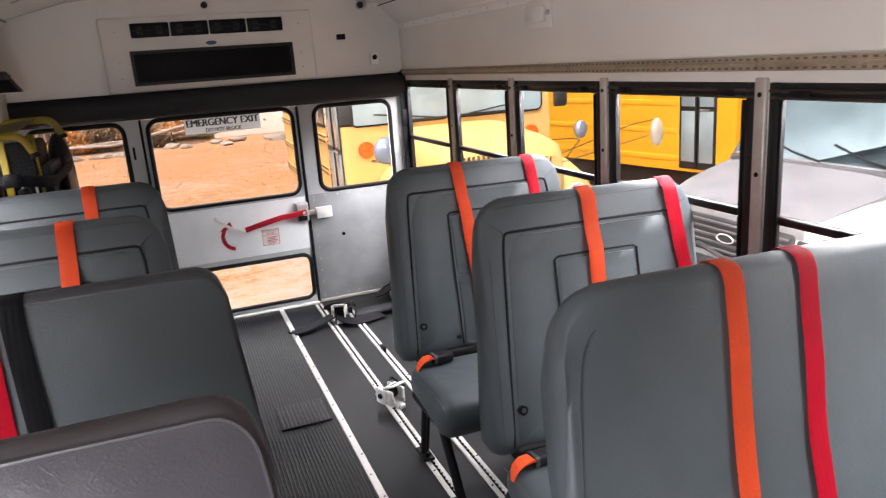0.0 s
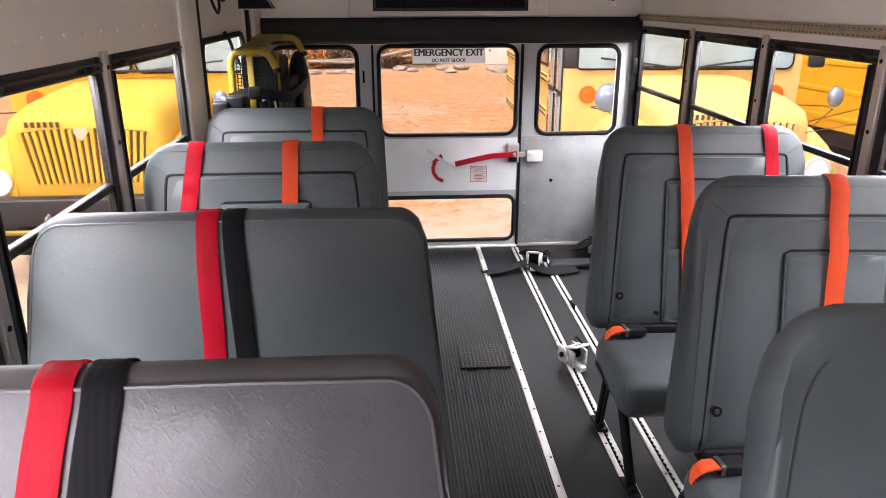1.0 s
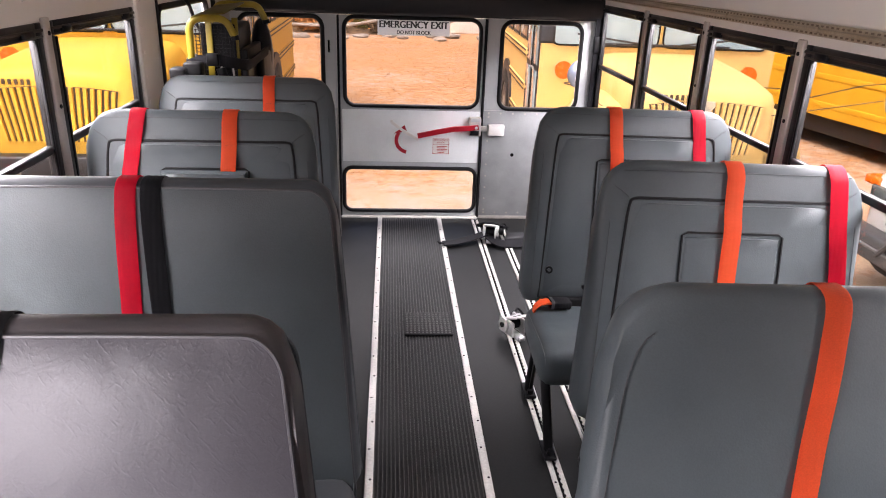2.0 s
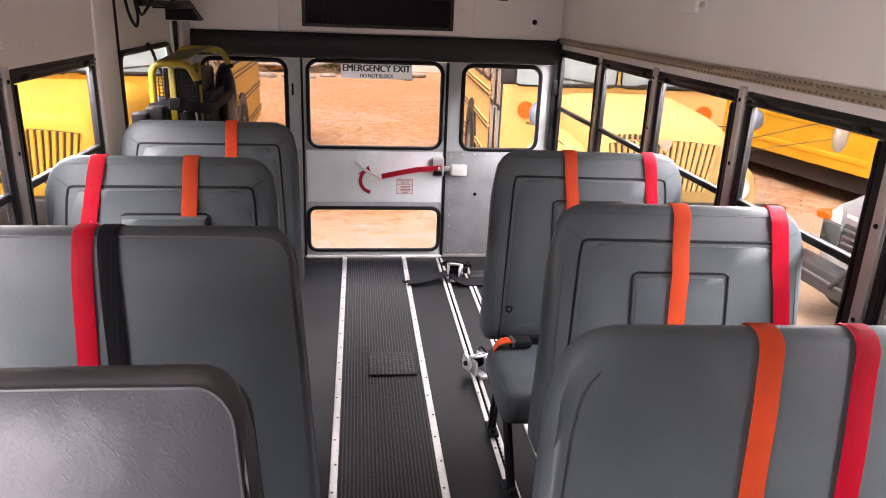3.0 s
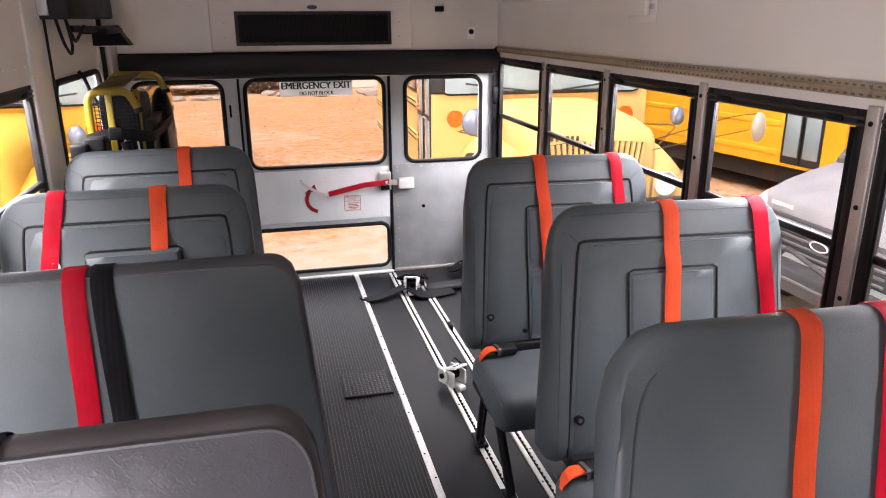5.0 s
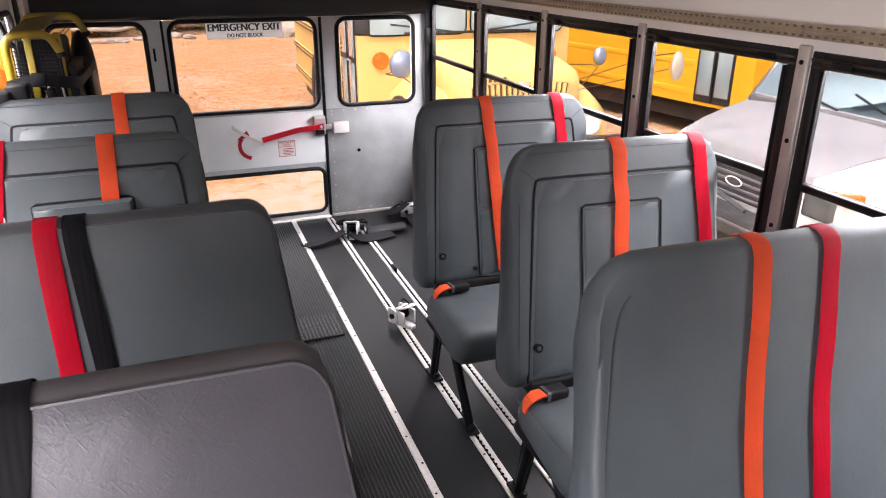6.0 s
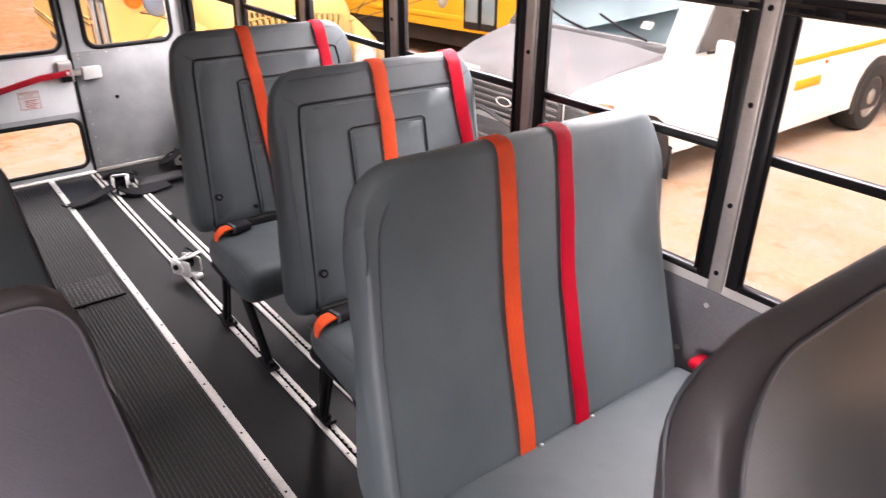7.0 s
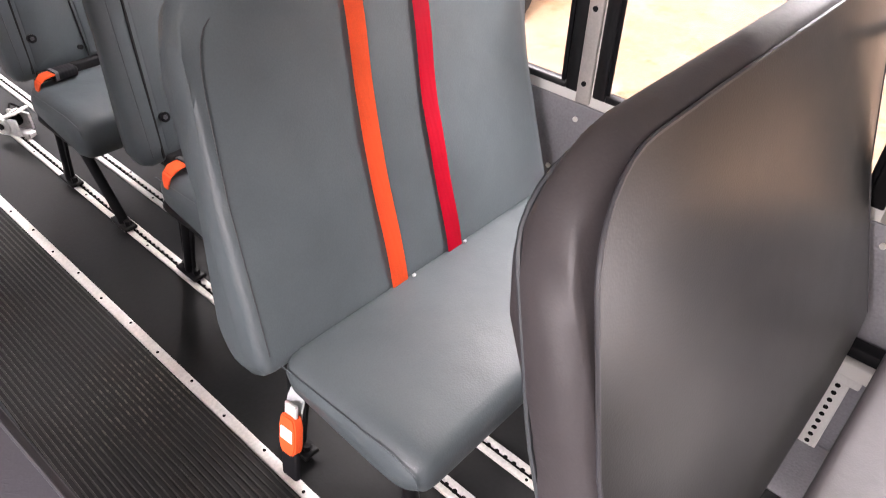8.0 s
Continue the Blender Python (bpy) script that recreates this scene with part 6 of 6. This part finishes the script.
rng = random.Random(4)
for k in range(40):
    x = -14 + k * 0.6 + rng.uniform(-0.3, 0.3)
    rock((x, 19.6 + rng.uniform(-0.5, 0.9), GZ), (rng.uniform(0.15, 0.42), rng.uniform(0.15, 0.3), rng.uniform(0.07, 0.16)), k * 1.7)
for k in range(7):
    x, y, a = -9 + k * 1.7 + rng.uniform(-0.5, 0.5), 20.8 + rng.uniform(-0.6, 0.8), rng.uniform(-0.5, 0.5)
    ln = rng.uniform(1.2, 2.4)
    ob = part("fallen_log", tube([(-ln, -a * ln, 0.2 + rng.uniform(0, 0.2)), (0, 0, 0.25), (ln, a * ln, 0.3 + rng.uniform(0, 0.5))], 0.05, 8), M["rock"])
    ob.matrix_world = Matrix.Translation((x, y, GZ))
    tagged(ob, "weathered fallen branch among the rocks", "log", "fallen logs")


def shrub(place, size, leaf, seed):
    """Stems with many small leaf clumps, ragged outline."""
    r = random.Random(seed)
    sh = tagged(empty("shrub", place), {"leafdry": "ragged autumn shrub behind the rocks", "leafbrown": "low brown brush among the rocks"}.get(leaf, "ragged yellow-green shrub behind the rocks"), "shrub", "shrubs at the back")
    b = bmesh.new()
    tips = []
    for k in range(7):
        a = r.uniform(0, 6.28)
        tip = Vector((math.cos(a) * size * r.uniform(0.3, 0.9), math.sin(a) * size * 0.6 * r.uniform(0.3, 0.9), size * r.uniform(0.7, 1.3)))
        mid = tip * 0.5 + Vector((r.uniform(-0.1, 0.1), r.uniform(-0.1, 0.1), 0.1)) * size
        tube([(0, 0, 0), mid, tip], 0.025 * size, 5, b)
        tips += [tip, mid, (tip + mid) / 2]
    part("stem", b, M["wood"], sh)
    me = []
    fc = []
    for t in tips:
        for _ in range(60):
            c = t + Vector((r.gauss(0, 0.2), r.gauss(0, 0.2), r.gauss(0, 0.2))) * size
            u = Vector((r.uniform(-1, 1), r.uniform(-1, 1), r.uniform(-1, 1))).normalized() * 0.06
            w = u.orthogonal().normalized() * 0.035
            n0 = len(me)
            me += [c - u, c + w, c + u, c - w]
            fc.append((n0, n0 + 1, n0 + 2, n0 + 3))
    mesh = bpy.data.meshes.new("foliage")
    mesh.from_pydata([tuple(v) for v in me], [], fc)
    mesh.materials.append(M[leaf])
    fo = new("foliage", mesh)
    fo.parent = sh
    tagged(fo, kind="stuff")
    return sh


# leafy earth bank that rises behind the rocks
for x0, x1 in ((-26.0, 1.1), (6.2, 26.0)):
    b = bmesh.new()
    rows = []
    for k in range(9):
        row = []
        for i in range(41):
            x, y = x0 + (x1 - x0) * i / 40, 20.5 + k * 0.6
            z = GZ - 0.05 + 2.3 * smooth01(k / 8) + (0.35 * noise.noise((x * 0.5, y * 0.6, 3)) if k else 0)
            row.append(b.verts.new((x, y + (0.3 * noise.noise((x * 0.4, 0, 7)) if k == 0 else 0), z)))
        rows.append(row)
    for u, v in zip(rows, rows[1:]):
        for i in range(40):
            b.faces.new((u[i], u[i + 1], v[i + 1], v[i]))
    structure(part("bank", b, M["bank"]), "brown leaf-covered earth bank behind the rocks")
for k in range(30):  # low brush at its foot
    bx = -15 + k * 0.56 + rng.uniform(-0.3, 0.3)
    shrub((bx if bx < 0.8 else bx + 5.6, 20.9 + rng.uniform(0, 0.8), GZ - 0.02), rng.uniform(0.35, 0.7), ("leafdry", "leafgreen", "leafbrown")[k % 3], 50 + k)
for k in range(26):
    bx = -16 + k * 0.72 + rng.uniform(-0.3, 0.3)
    shrub((bx if bx < 0.6 else bx + 6, 22.3 + rng.uniform(-0.7, 2.5), GZ + 0.7), rng.uniform(1.0, 1.9), "leafdry" if k % 3 else "leafgreen", k)
block = tagged(empty("concrete_tank", (3.3, 22.2, GZ)), "pale concrete tank wall with dark tie holes", "concrete wall")
part("wall", box(-2.0, 2.4, 0, 0.6, 0, 2.2, 0.03), M["concrete"], block)
b = bmesh.new()
for i in range(6):
    for j in range(3):
        disc((-1.7 + i * 0.75, -0.005, 0.5 + j * 0.65), (0, 1, 0), 0.05, 0.02, 10, b)
tagged(part("tie_hole", b, M["wood"], block), kind="stuff")
backdrop = structure(part("backdrop", box(-60, 60, 34, 34.5, GZ, 7.0), mat("woodland", (0.10, 0.075, 0.04), 0.9, 0, 0.6, 0.5, 0.5, 4.0, 0.5, 3)), "dark autumn woodland edge far behind the yard")

# scattered leaves on the ground
r = random.Random(9)
vs, fs = [], []
for _ in range(20000):
    x, y = r.uniform(-6, 9), 3.0 + 15.5 * r.random() ** 0.8
    a, s = r.uniform(0, 6.28), r.uniform(0.008, 0.019)
    z = GZ + 0.035
    n0 = len(vs)
    for k, (du, dv) in enumerate(((-1, 0), (0, 0.55), (1, 0), (0, -0.55))):
        vs.append((x + s * (du * math.cos(a) - dv * math.sin(a)), y + s * (du * math.sin(a) + dv * math.cos(a)), z + r.uniform(-0.012, 0.014)))
    fs.append((n0, n0 + 1, n0 + 2, n0 + 3))
mesh = bpy.data.meshes.new("fallen_leaves")
mesh.from_pydata(vs, [], fs)
mesh.materials.append(M["leafdry"])
tagged(new("fallen_leaves", mesh), "rusty fallen leaves scattered over the dirt", "leaves", kind="stuff")

# ---- underside of the bus ----
under = structure(empty("underbody"), "plain dark underbody and wheels of the bus")
part("skirt", box(-1.15, 1.15, FRONT - 0.05, 0.03, -0.36, -0.061, 0.01), M["busblack"], under)
chassis = empty("axles", (0, 0, GZ))
chassis.parent = under
for sd in (-1, 1):
    for yy in (-1.6, -6.9):
        wheel(chassis, sd * 1.13, yy, 0.39, 0.24, sd)
